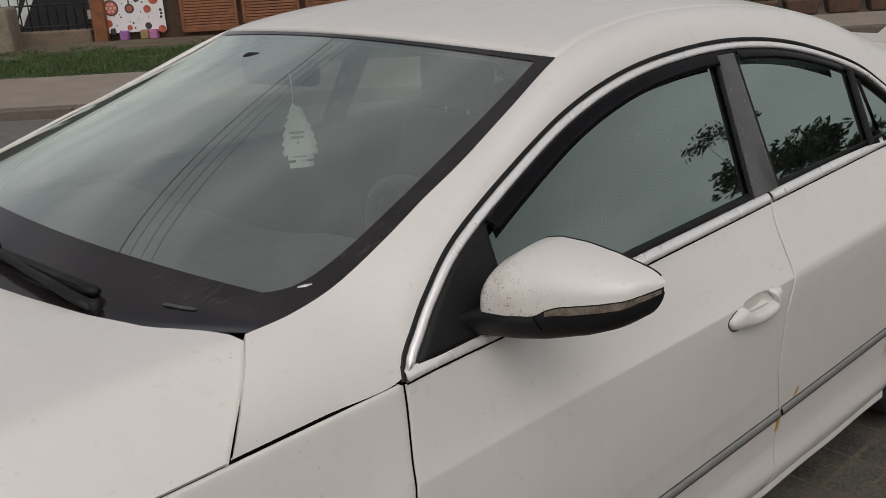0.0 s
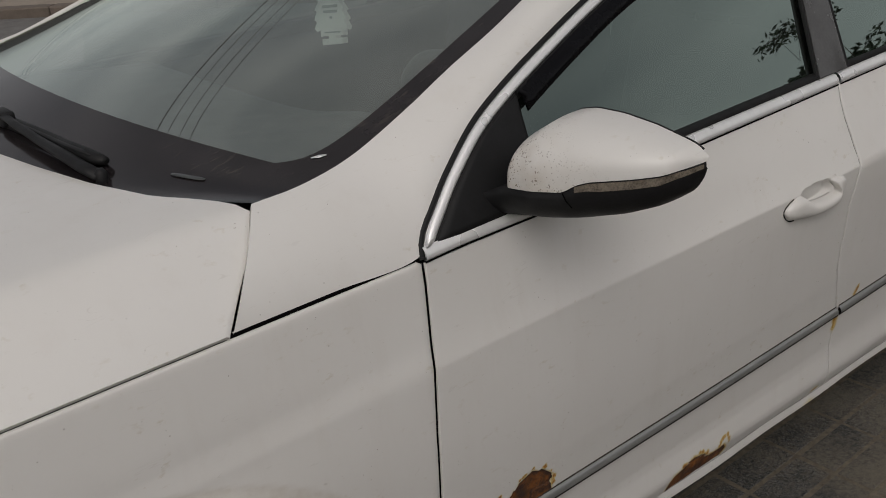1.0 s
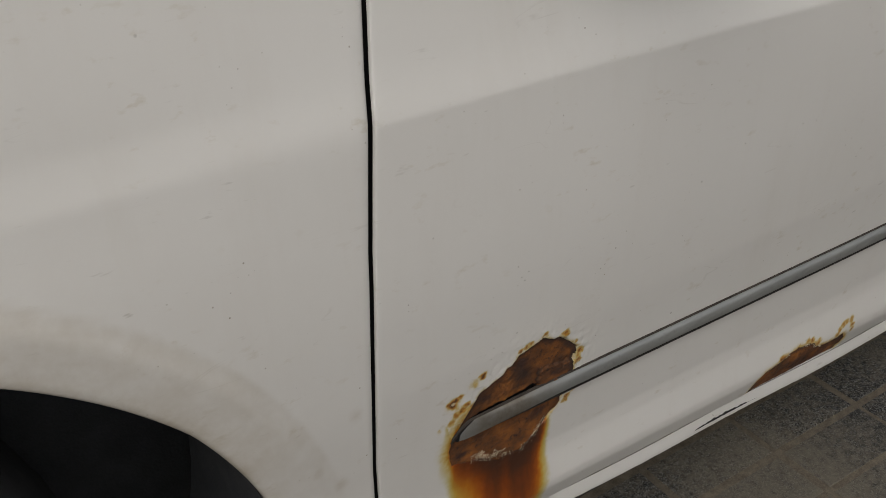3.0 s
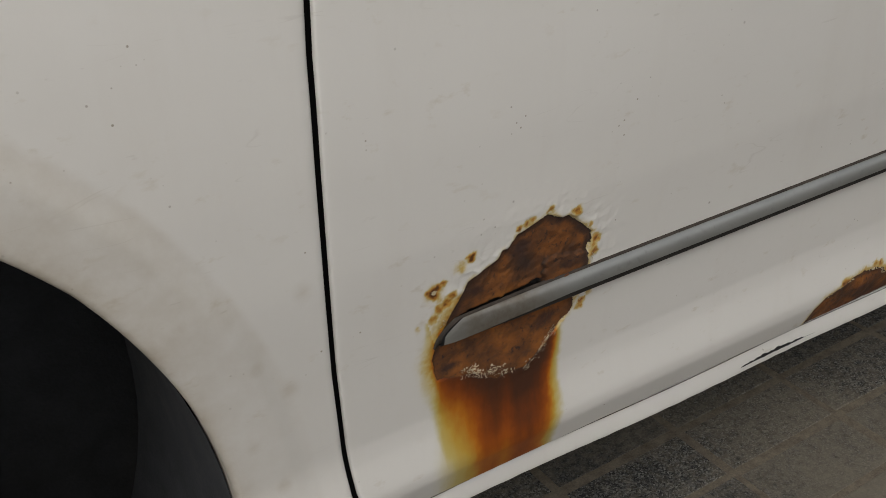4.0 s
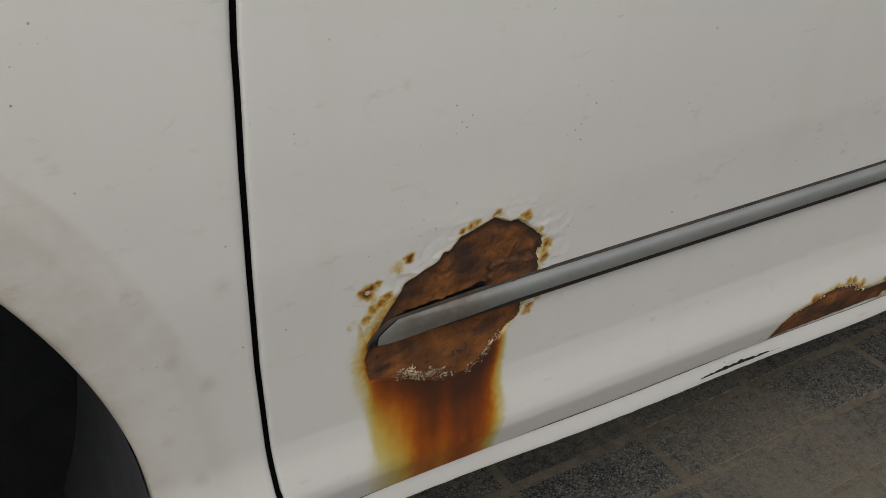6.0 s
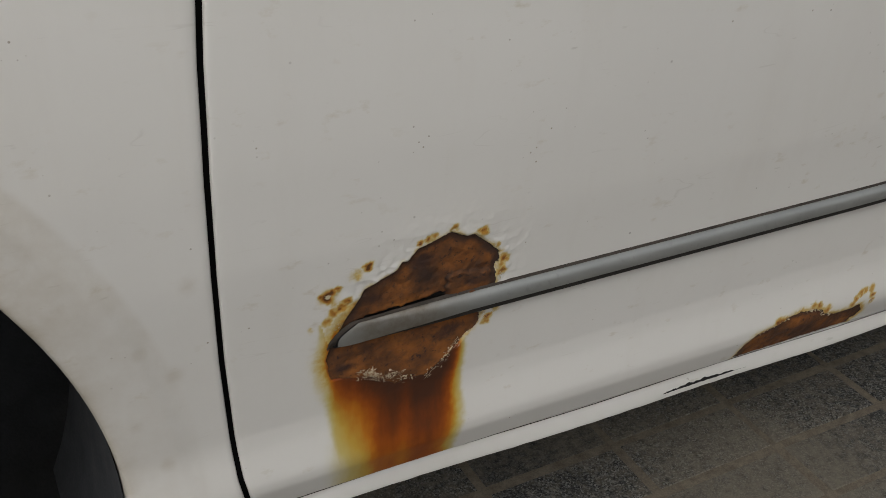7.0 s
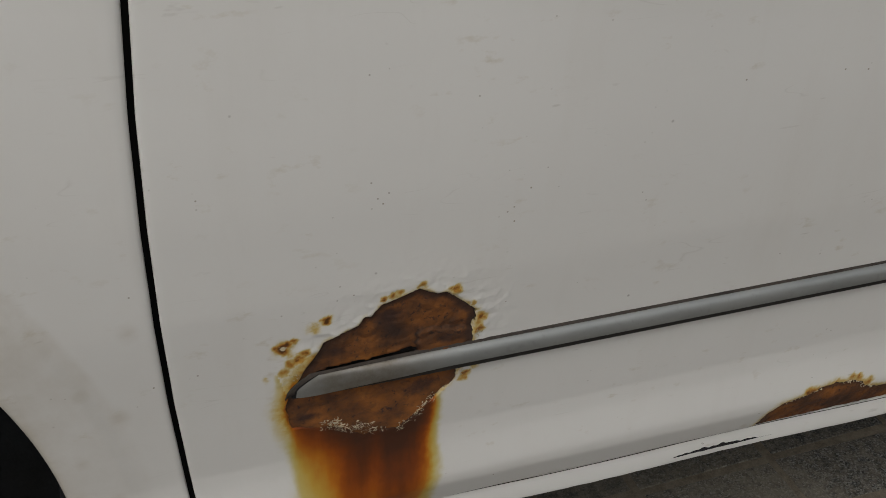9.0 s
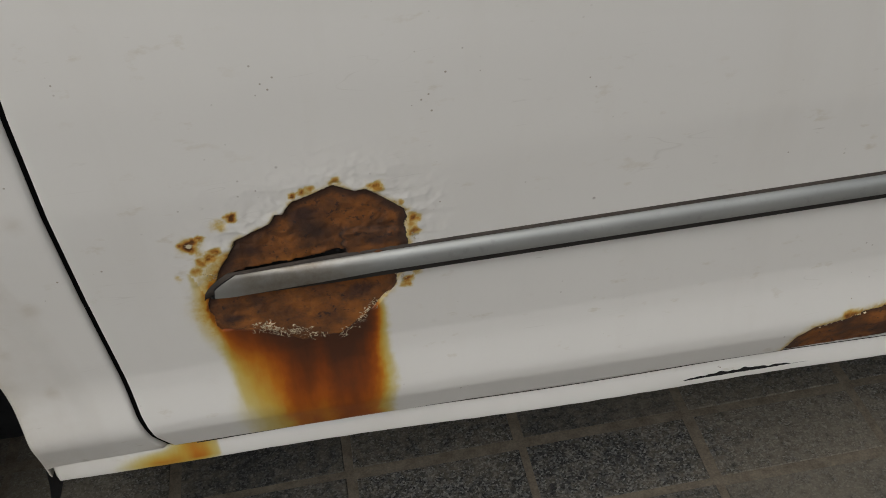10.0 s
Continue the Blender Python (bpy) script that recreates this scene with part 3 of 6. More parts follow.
def put_fields(ob, x, z, holed=True):
    d, bleed, stain, crust, void = rust_fields(x, z)
    if not holed:
        d, crust, bleed = d - 1, crust * 0, bleed * 0
        stain = np.where((x > -0.03) & (x < 0.2), 0, stain)
    r = np.hypot(x - ARCH[0], z - ARCH[1]) - arch_r(x, z)
    dusty = 0.60 * np.exp(-np.maximum(r, 0) / 0.008) + 0.34 * np.clip((0.066 - r) / 0.005, 0, 1) * np.clip((z - 0.35) / 0.2, 0.3, 1) + 0.10 * np.exp(-np.maximum(r, 0) / 0.10)
    if holed:
        run = (z - 0.690 + 0.55 * (x + 0.352))
        near = np.exp(-((x + 0.345) / 0.045) ** 2 - (run / 0.012) ** 2) * (0.45 + 0.55 * np.sin(run * 900 + x * 120))
        dusty = np.maximum(dusty, 0.85 * near)
        for mx, mz, mr in ((-0.208, 0.568, 0.006), (-0.196, 0.527, 0.008), (-0.184, 0.542, 0.005), (-0.150, 0.47, 0.007), (-0.128, 0.44, 0.006), (-0.160, 0.40, 0.006), (-0.110, 0.52, 0.005), (-0.225, 0.610, 0.007), (-0.140, 0.35, 0.006)):
            dusty = np.maximum(dusty, 0.55 * np.exp(-((x - mx) ** 2 + (z - mz) ** 2) / (1.7 * mr * mr)))
    charred = np.zeros(np.shape(x))
    for cx, cz, rx, rz, s in CHARRED:
        charred = np.maximum(charred, s * np.exp(-((x - cx) / rx) ** 2 - ((z - cz) / rz) ** 2))
    charred = np.maximum(charred, 0.75 * np.exp(-(d / 0.009) ** 2) * (z > 0.445))
    for name, val in (("charred", charred), ("inside", np.clip(0.5 + d / 0.02, 0, 1)), ("bleed", bleed), ("stain", stain), ("crust", crust), ("void", void), ("dusty", np.clip(dusty, 0, 1))):
        a = ob.data.attributes.new(name, "FLOAT", "POINT")
        a.data.foreach_set("value", np.asarray(val, np.float32).ravel())


def door_foot(x):
    return np.interp(x, [-0.2, -0.1, 0.1, 0.3, 0.5, 0.7, 1.2, 2.0], [0.0095, 0.0055, 0.0, -0.0061, -0.0123, -0.0180, -0.0290, -0.0365])


def sill_foot(x):
    return np.interp(x, [-0.2, -0.1, 0, 0.2, 0.4, 0.6, 1.2, 2.0], [0.0035, 0.0010, -0.002, -0.011, -0.0185, -0.0245, -0.034, -0.040])


EDGE = 0.0020


def side_panel(name, parent, xs, zs, left, right, label="", extra=None):
    """A body panel on the car's side between two shut lines x(z), with rolled edges and a return flange, carrying its rust."""
    xs, zs = np.asarray(xs), np.asarray(zs)
    l0, r0 = xs[0], xs[-1]
    X, Z = np.meshgrid(xs, zs)
    low = np.clip((0.335 - Z) / 0.083, 0, 1)
    L, R = left(zs)[:, None], right(zs)[:, None]
    wl_ = np.clip(1 - (X - l0) / 0.12, 0, 1)
    wr_ = np.clip(1 - (r0 - X) / 0.25, 0, 1)
    wl_, wr_ = wl_ ** 2 * (3 - 2 * wl_), wr_ ** 2 * (3 - 2 * wr_)
    X = X + (L - l0) * wl_ + (R - r0) * wr_
    edge_z = Z
    Z = Z + door_foot(X) * low
    Y = side(X, Z)
    d, bleed, stain, crust, void = rust_fields(X, Z)
    near = d > -0.05
    bumps = np.zeros(X.shape)
    if near.any():
        bumps[near] = 0.6 * fbm(X[near], Z[near], 60.0) + 0.5 * fbm(X[near], Z[near], 130.0, 5.0)
    rough_d = d + 0.0015 * bumps
    bare = np.clip((rough_d + 0.0006) / 0.0012, 0, 1)
    crinkle = np.zeros(X.shape)
    around = (X > -0.03) & (X < 0.20) & (Z > 0.455) & (Z < 0.555) & (d < 0)
    if around.any():
        crinkle[around] = np.clip(1 - 3.2 * abs(fbm(X[around], Z[around] * 1.5, 34.0, 2.0)), 0, 1) ** 2 * np.exp(-np.maximum(-d[around], 0) / 0.028)
    Y = Y - 0.0006 * crinkle
    blister = np.exp(-np.maximum(-d, 0) / 0.018) * (1 - bare) * np.clip((Z - 0.40) / 0.05, 0.15, 1)
    flap = np.clip((X - 0.1025 - 0.0015 * np.sin(Z * 700)) / 0.0015, 0, 1) * np.clip((0.4695 - 0.20 * np.maximum(X - 0.112, 0) + 0.001 * np.sin(X * 500) - Z) / 0.0015, 0, 1) * (Z > 0.43) * (X < 0.16)
    Y = Y - flap * bare * 0.0030
    Y = Y + np.where(void > 0.95, 0.006, 0.0) + bare * np.clip((Z - 0.362) / 0.045, 0.15 + 0.5 * (X > 0.3), 1) * (0.0022 + 0.0016 * bumps) - blister * (0.0007 + 0.0017 * bumps) * (d > -0.05)
    if extra is not None:
        Y = Y + extra(X, Z)
    # rolled edges
    de = np.minimum(np.minimum(X - X[:, :1], X[:, -1:] - X), np.minimum(edge_z - zs[0], zs[-1] - edge_z))
    k = np.clip(1 - de / EDGE, 0, 1)
    Y = Y + EDGE * (1 - np.sqrt(np.maximum(0, 1 - k * k)))
    pts = np.stack([X, Y, Z], -1)
    r, c = X.shape
    v = pts.reshape(-1, 3)
    f = grid_faces(r, c)
    rim = [j for j in range(c)] + [i * c + c - 1 for i in range(1, r)] + [(r - 1) * c + j for j in range(c - 2, -1, -1)] + [i * c for i in range(r - 2, 0, -1)]
    n = len(v)
    v = np.vstack([v, v[rim] + (0, 0.018, 0)])
    m = len(rim)
    f += [(rim[(i + 1) % m], rim[i], n + i, n + (i + 1) % m) for i in range(m)]
    ob = raw(name, v, f, M_RUST, parent, label)
    put_fields(ob, v[:, 0], v[:, 2])
    return ob


def spaced(*spans):
    """Rising values from spans (start, end, step); the ends are closed up with fine steps for a rolled edge."""
    out = []
    for a, b, s in spans:
        out += list(np.linspace(a, b, max(2, int(round((b - a) / s)) + 1))[:-1])
    a, b = spans[0][0], spans[-1][1]
    fine = [0.0006, 0.0012, 0.0020]
    out += [b] + [a + q for q in fine] + [b - q for q in fine]
    return np.unique(np.round(out, 5))


def table(zs, xs):
    return lambda z: np.interp(z, zs, xs)


GAP = 0.0022
SHUT = table([0.25, 0.265, 0.28, 0.31, 0.36, 0.44, 0.52, 0.60, 0.68, 0.74, 0.785, 0.82, 0.87, 0.91, 0.945], [-0.0630, -0.0720, -0.0785, -0.0835, -0.0861, -0.0893, -0.0902, -0.0888, -0.0850, -0.0797, -0.0755, -0.0712, -0.0656, -0.0618, -0.0610])
BLINE = table([0.22, 0.43, 0.55, 0.70, 0.80, 0.88, 0.95], [1.055, 1.060, 1.024, 1.020, 1.045, 1.047, 1.066])

# ---- ground ----


def make_paver():
    n = Nodes("worn_concrete_block")
    n.coord = n.t.nodes.new("ShaderNodeNewGeometry").outputs["Position"]
    oi = n.t.nodes.new("ShaderNodeObjectInfo").outputs["Random"]
    grain = n.voro(480.0, "F1", 1)
    sep = n.t.nodes.new("ShaderNodeSeparateColor")
    n.link(grain, sep.inputs[0])
    grit = n.math("ADD", n.math("MULTIPLY", sep.outputs[0], 0.62), n.math("MULTIPLY", n.noise(210.0, 4, 0.7), 0.40))
    c = n.ramp(grit, [(0.26, (0.008, 0.008, 0.008)), (0.44, (0.026, 0.026, 0.026)), (0.62, (0.066, 0.067, 0.066)), (0.74, (0.115, 0.115, 0.11)), (0.88, (0.22, 0.215, 0.20))])
    worn = n.ramp(n.math("ADD", n.math("MULTIPLY", oi, 0.5), n.math("MULTIPLY", n.noise(9.0, 4), 0.6)), [(0.35, 0.55), (0.65, 0.0)])
    c = n.mix(worn, c, (0.030, 0.030, 0.029))
    silt = n.math("ADD", n.math("MULTIPLY", n.noise(2.6, 4, 0.55), 0.62), n.math("MULTIPLY", n.noise(75.0, 5, 0.72), 0.42))
    c = n.mix(n.ramp(silt, [(0.445, 0.0), (0.565, 0.58), (0.69, 0.88)]), c, (0.168, 0.146, 0.110))
    n.bump(grit, 0.8, 0.0016)
    return n.set(base_color=c, roughness=0.9)


M_PAVER = make_paver()
M_JOINT = plain("joint_dirt", (0.125, 0.104, 0.077), 0.95, var=0.5, scale=60.0, bump=0.6, dist=0.0010)

bm = bmesh.new()
bmesh.ops.create_grid(bm, x_segments=40, y_segments=40, size=400)
for v in bm.verts:
    v.co.z = -0.0008
tagged(part("ground", bm, M_JOINT), "dark dirt and asphalt ground under the paving", "ground", kind="structure")

# ---- the car ----
car = empty("car", "dirty white four-door coupe with rusted doors, parked on block paving", "car")

# front door skin
door_xs = spaced((-0.088, -0.04, 0.006), (-0.04, 0.185, 0.0012), (0.185, 0.46, 0.010), (0.46, 0.70, 0.0026), (0.70, 0.79, 0.005), (0.79, 0.945, 0.0025), (0.945, 0.98, 0.005), (0.98, 1.058, 0.010))
door_zs = spaced((0.2592, 0.290, 0.0020), (0.290, 0.350, 0.003), (0.350, 0.550, 0.0012), (0.550, 0.730, 0.010), (0.730, 0.805, 0.0022), (0.805, 0.940, 0.010))


def handle_cup(X, Z):
    """The finger recess behind the pull handle, and the dimple round it."""
    e = np.clip((abs(X - 0.880) / 0.056) ** 3.2 + (abs(Z - 0.771) / 0.0200) ** 3.2, 0, 4)
    return 0.0190 * np.clip(1.7 * (1.15 - e), 0, 1) ** 0.6


front_door = side_panel("front_door", car, door_xs, door_zs, lambda z: SHUT(z) + GAP, lambda z: BLINE(z) - GAP, "white front door with two rust holes", handle_cup)
rear_xs = spaced((1.062, 1.20, 0.008), (1.20, 1.95, 0.02))
rear_zs = spaced((0.2592, 0.300, 0.004), (0.300, 0.940, 0.012))
R_ARCH = (2.08, 0.32, 0.40)


def rear_edge(z):
    dz = np.maximum(0, np.asarray(z) - R_ARCH[1])
    return np.minimum(1.95, R_ARCH[0] - np.sqrt(np.maximum(0.0169, R_ARCH[2] ** 2 - dz ** 2)))


rear_door = side_panel("rear_door", car, rear_xs, rear_zs, lambda z: BLINE(z) + GAP, rear_edge, "white rear door with small rust spots")

# rear quarter
qz = spaced((0.45, 0.945, 0.02))
qs = np.linspace(0, 1, 40)
rows = []
for z in qz:
    dz = z - R_ARCH[1]
    x0 = 1.955 if z > 0.70 else R_ARCH[0] + math.sqrt(max(0.0, R_ARCH[2] ** 2 - dz * dz))
    rows.append([(x0 + (3.35 - x0) * s, float(side(2.0, z)) + 0.35 * max(0, (x0 + (3.35 - x0) * s - 2.4)) ** 2, z) for s in qs])
sheet("rear_quarter", rows, M_PAINT, car, back=(0, 0.02, 0))

# front wing, wrapped round the wheel arch
th = np.radians(np.r_[np.linspace(-14, 30, 80), np.linspace(30.6, 80, 70), np.linspace(82, 188, 40)])
ss = np.r_[0, 0.004, 0.012, 0.03, np.linspace(0.06, 0.94, 50), 0.975, 0.99, 1.0]


def wing_outer(t):
    """Where a ray from the arch's middle leaves the panel."""
    cx, cz, _ = ARCH
    dx, dz = math.cos(t), math.sin(t)
    best = 9.0
    if dz > 1e-6:
        best = min(best, (0.9455 - cz) / dz)
    if dz < -1e-6:
        best = min(best, (0.262 - cz) / dz)
    if dx > 0:
        r = 0.5
        for _ in range(40):
            r = (float(SHUT(min(0.945, max(0.24, cz + r * dz)))) - GAP - cx) / dx
        best = min(best, r)
    if dx < 0:
        best = min(best, -0.85 / dx)
    return best


W = []
for s in ss:
    row = []
    for t in th:
        r0 = float(arch_r(ARCH[0] + math.cos(t), ARCH[1] + math.sin(t)))
        r1 = max(r0 + 0.004, wing_outer(t))
        r = r0 + (r1 - r0) * s
        row.append((ARCH[0] + r * math.cos(t), 0, ARCH[1] + r * math.sin(t)))
    W.append(row)
W = np.array(W)
W[..., 2] = np.maximum(W[..., 2], 0.240)
W[..., 1] = side(W[..., 0], W[..., 2])
rr = np.hypot(W[..., 0] - ARCH[0], W[..., 2] - ARCH[1]) - arch_r(W[..., 0], W[..., 2])
W[..., 1] -= 0.0035 * np.clip(1 - np.maximum(rr - 0.045, 0) / 0.012, 0, 1) * np.clip((W[..., 2] - 0.25) / 0.3, 0, 1)
W[..., 1] += 0.0075 * np.clip(1 - rr / 0.058, 0, 1) ** 1.3 * np.clip((W[..., 2] - 0.30) / 0.3, 0, 1)
W[..., 1] += np.where(rr < 0.004, 0.004 * (1 - rr / 0.004) ** 2, 0)
W[-1, :, 1] += 0.0035
W[-2, :, 1] += 0.001
flange = W[0:1].copy()
flange[..., 1] += 0.035
lip = W[-1:].copy()
lip[..., 1] += 0.018
lip[..., 2] -= np.where(lip[..., 2] > 0.940, 0.016, 0.0)
wing_pts = np.concatenate([flange, W, lip])
wing = sheet("front_wing", wing_pts, M_RUST, car, "white front wing, dusty round the wheel arch", flip=True)
put_fields(wing, wing_pts.reshape(-1, 3)[:, 0], wing_pts.reshape(-1, 3)[:, 2])

# sill below the doors
sx = np.unique(np.r_[np.linspace(-0.172, 0.75, 240), np.linspace(0.75, 1.70, 80)])
prof = [(0.030, 0.2578), (0.0150, 0.2574), (0.0116, 0.2568), (0.0108, 0.2554), (0.0098, 0.2440), (0.0094, 0.2412), (0.0098, 0.2400), (0.0112, 0.2390), (0.020, 0.2372), (0.04, 0.230), (0.12, 0.215)]
sill_pts = np.array([[(x, y + 0.0012 * math.sin(x * 17), z + float(door_foot(x) if z > 0.25 else sill_foot(x)) + (0.0007 * noise.noise(Vector((x * 60, 0, 3))) if 0.2410 > z > 0.238 else 0)) for x in sx] for y, z in prof])
sill_pts[:, 0, 1] += 0.006
sill = sheet("sill", sill_pts, M_RUST, car, "white sill edge, chipped and rust-stained", flip=True)
sharp(sill, 28)
# A dark brown bar paints the shadow line between door and sill.
tube("sill_gap", [(x, 0.0085 + 0.0012 * math.sin(x * 17), 0.2586 + float(door_foot(x))) for x in np.linspace(-0.048, 1.62, 80)], 0.0004, M_GAP_LINE, car, seg=6)
put_fields(sill, sill_pts.reshape(-1, 3)[:, 0], sill_pts.reshape(-1, 3)[:, 2] - door_foot(sill_pts.reshape(-1, 3)[:, 0]), False)
# scraped patch on the sill's edge
chip = []
for j in (0, 1):
    row = []
    for x in np.linspace(0.383, 0.503, 80):
        u = (x - 0.383) / 0.120
        wid = 0.0046 * math.sin(math.pi * min(1, u * 1.15)) ** 0.5 * (0.7 + 0.6 * noise.noise(Vector((x * 130, 3, 0)))) if u < 0.87 else 0.0002
        zc = 0.2472 + 0.0006 * noise.noise(Vector((x * 40, 9, 0)))
        z = zc + (wid if j == 0 else -0.2 * wid)
        row.append((x, float(np.interp(z, [0.2412, 0.2440, 0.2554], [0.0094, 0.0098, 0.0108])) + 0.0012 * math.sin(x * 17) - 0.0005, z + float(sill_foot(x))))
    chip.append(row)
sheet("scrape", chip, M_BLACK, car, "black scrape in the sill paint", flip=True)

# dark body behind the shut lines
inner = []
for z in np.linspace(0.25, 0.93, 18):
    inner.append([(x, float(side(x, z)) + 0.022, z) for x in np.linspace(-0.172, 1.66, 60)])
sheet("inner_body", inner, M_GAP, car, flip=True)
bm = box_bm((1.55, 1.62, 0.09), (0.62, MID, 0.24), 0.02)
part("floor_pan", bm, M_GAP, car)

def gap_seal(pts, out, parent=car):
    """A near-black ribbon set a little below the skin along a shut line, standing in for the gap's shade; out: the
    direction of its width at each point.
    """
    p, o = np.asarray(pts, float), np.asarray(out, float)
    sheet("gap_seal", np.array([p - o * 0.008, p + o * 0.008]), M_GAP, parent, back=(0, 0.004, -0.002))


_zz = np.linspace(0.255, 0.944, 70)
gap_seal(np.stack([SHUT(_zz), side(SHUT(_zz), _zz) + 0.0042, _zz], 1), [(1, 0, 0)] * 70)
_zb = np.linspace(0.262, 0.938, 60)
gap_seal(np.stack([BLINE(_zb), side(BLINE(_zb), _zb) + 0.0034, _zb], 1), [(1, 0, 0)] * 60)
_xx = np.linspace(-1.1, -0.064, 50)
gap_seal(np.stack([_xx, side(_xx, 0.948) + 0.0060, 0.9485 + 0 * _xx], 1), [(0, 0.35, 0.94)] * 50)
_hp = curve([(-0.360, 0.022, 0.948), (-0.324, 0.050, 0.984), (-0.290, 0.081, 1.019), (-0.260, 0.120, 1.059)], 20)
gap_seal(np.asarray(_hp) + (-0.001, 0, -0.007), [(0.8, 0.1, -0.1)] * 20)

# moulding along the doors: a grey strip over a lower lip whose dark colour stands in for shade, cut on the slant at its
# front end
mprof = [(0.000, 0.0122), (-0.0022, 0.0120), (-0.0046, 0.0106), (-0.0066, 0.0082), (-0.0080, 0.0050), (-0.0087, 0.0018), (-0.0088, -0.0010), (-0.0084, -0.0026)]
mlip = [(-0.0084, -0.0026), (-0.0077, -0.0056), (-0.0066, -0.0080), (-0.0030, -0.0086), (0.000, -0.0087)]


def strip_line(x):
    return 0.4347 + np.interp(x, [0, 0.6, 1.1, 1.7], [0, -0.0075, -0.0085, -0.0045])


def slant(x, x0):
    return np.clip((x - x0) / 0.021, 0, 1) ** 0.55


def moulding(x0, x1, tip, prof, name, mat, label):
    pts = []
    for y, h in prof:
        a = x0 + (0.021 * (max(0.0, h + 0.0087) / 0.0210) ** 1.8 if tip else 0.0)
        xs = np.r_[a, a + 0.0003, a + 0.0008, a + 0.004, np.linspace(a + 0.009, a + 0.08, 16), np.linspace(a + 0.1, x1, 40)]
        # flat at its tapered nose, fuller further back
        full = np.interp(xs - a, [0, 0.0003, 0.0008, 0.006, 0.09], [0.0, 0.06, 0.12, 0.30, 1.0]) if tip else 1.0
        yy = side(xs, 0.43) + y * full - (0.0032 * np.interp(xs - a, [0, 0.0003, 0.0008, 0.09], [0.15, 0.8, 1, 0]) if tip and y < -0.001 else 0)
        low_nose = np.interp(xs, [0.0, 0.03, 0.11], [0.80, 0.84, 1.0]) if tip and h > 0 else 1.0
        hh = h + (-0.0078 - h) * (1 - np.clip((xs - 0.02) / 0.10, 0, 1)) if tip and -0.0078 < h < -0.002 else h
        pts.append(np.stack([xs, yy, strip_line(xs) + hh * low_nose], 1))
    pts = np.array(pts)
    if tip:
        foot = pts[:, :1].copy()
        foot[..., 1] = side(foot[..., 0], 0.43)
        foot[..., 0] -= 0.0006
        pts = np.concatenate([foot, pts], 1)
    if tip:
        # The end face is coloured black for the dark outline round the nose.
        sheet("end_cap", pts[:, :4], M_SEAL, front_door, "dark cut end of the moulding")
        pts = pts[:, 3:]
    return sharp(sheet(name, pts, mat, front_door if tip else rear_door, label), 42)


# Draws the dark line round the moulding: its gap's shade, put into colour.
def gasket(x0, x1, parent):
    xs = np.unique(np.r_[np.linspace(x0, x0 + 0.03, 20), np.linspace(x0 + 0.03, x1, 60)])
    zc, grow = strip_line(xs), slant(xs, x0) if x0 < 0.5 else 1.0
    rows = [np.stack([xs, side(xs, zc + h) - y, zc - 0.0100 + (h + 0.0100) * grow * (np.interp(xs, [0.0, 0.03, 0.11], [0.86, 0.88, 1.0]) if x0 < 0.5 else 1.0)], 1) for h, y in ((0.0146, -0.001), (0.0144, 0.0013), (-0.0092, 0.0010), (-0.0096, -0.001))]
    sheet("gasket", rows, M_GAP_LINE, parent, "thin dark brown line, shade of the moulding's gap put into colour")


gasket(-0.0050, 1.056, front_door)
gasket(1.066, 1.70, rear_door)
for a, b, tip in ((0.000, 1.056, True), (1.066, 1.70, False)):
    moulding(a, b, tip, mprof, "moulding", M_STRIP, "grey side moulding strip")
    moulding(a, b, tip, mlip, "moulding_lip", M_LIP, "lower lip of the moulding, shade put into its dark colour")

rng_c = random.Random(11)


def flakes(line, count, spread, long_, parent, proud=0.0012):
    """Curled chips of white paint left standing along a line in the rust, each a bent sliver with thickness."""
    path, v, f = curve(line, 60), [], []
    for _ in range(int(count * 1.4)):
        px, pz = path[rng_c.randrange(60)]
        px, pz = px + rng_c.gauss(0, spread), pz + rng_c.gauss(0, spread)
        a, n = rng_c.uniform(-3.1, 3.1), rng_c.randint(4, 7)
        ln, w = rng_c.uniform(0.3, 1.0) * long_, rng_c.uniform(0.00016, 0.00048)
        bend, base = rng_c.uniform(-4.5, 4.5), len(v)
        for i in range(n + 1):
            ang = a + bend * (i / n - 0.5)
            if i:
                px, pz = px + math.cos(ang) * ln / n, pz + math.sin(ang) * ln / n
            ww = w * (1 - 0.75 * abs(2 * i / n - 1) ** 2) * rng_c.uniform(0.7, 1.3)
            ox, oz = -math.sin(ang) * ww, math.cos(ang) * ww
            y = float(side(px, pz)) + 0.0016
            v += [(px - ox, y, pz - oz), (px - ox * 0.7, y - proud, pz - oz * 0.7), (px + ox, y - proud * 0.7, pz + oz), (px + ox, y + 0.0004, pz + oz)]
        for i in range(n):
            k = base + 4 * i
            f += [(k + j, k + (j + 1) % 4, k + 4 + (j + 1) % 4, k + 4 + j) for j in range(4)]
    raw("paint_flake", v, f, M_FLAKE, parent, "curled pale paint flakes", smooth=False)


M_FLAKE = plain("stained_paint_flake", (0.50, 0.42, 0.29), 0.6, var=0.45, scale=160.0)
flakes([(0.0345, 0.3860), (0.0390, 0.3785), (0.0470, 0.3735), (0.0560, 0.3745), (0.0640, 0.3720)], 46, 0.0022, 0.0062, front_door)
flakes([(0.0400, 0.3740), (0.0500, 0.3660), (0.0600, 0.3632), (0.0660, 0.3660)], 26, 0.0014, 0.0075, front_door)
flakes([(0.0720, 0.3610), (0.0800, 0.3600), (0.0893, 0.3622), (0.0960, 0.3650)], 30, 0.0013, 0.0050, front_door)
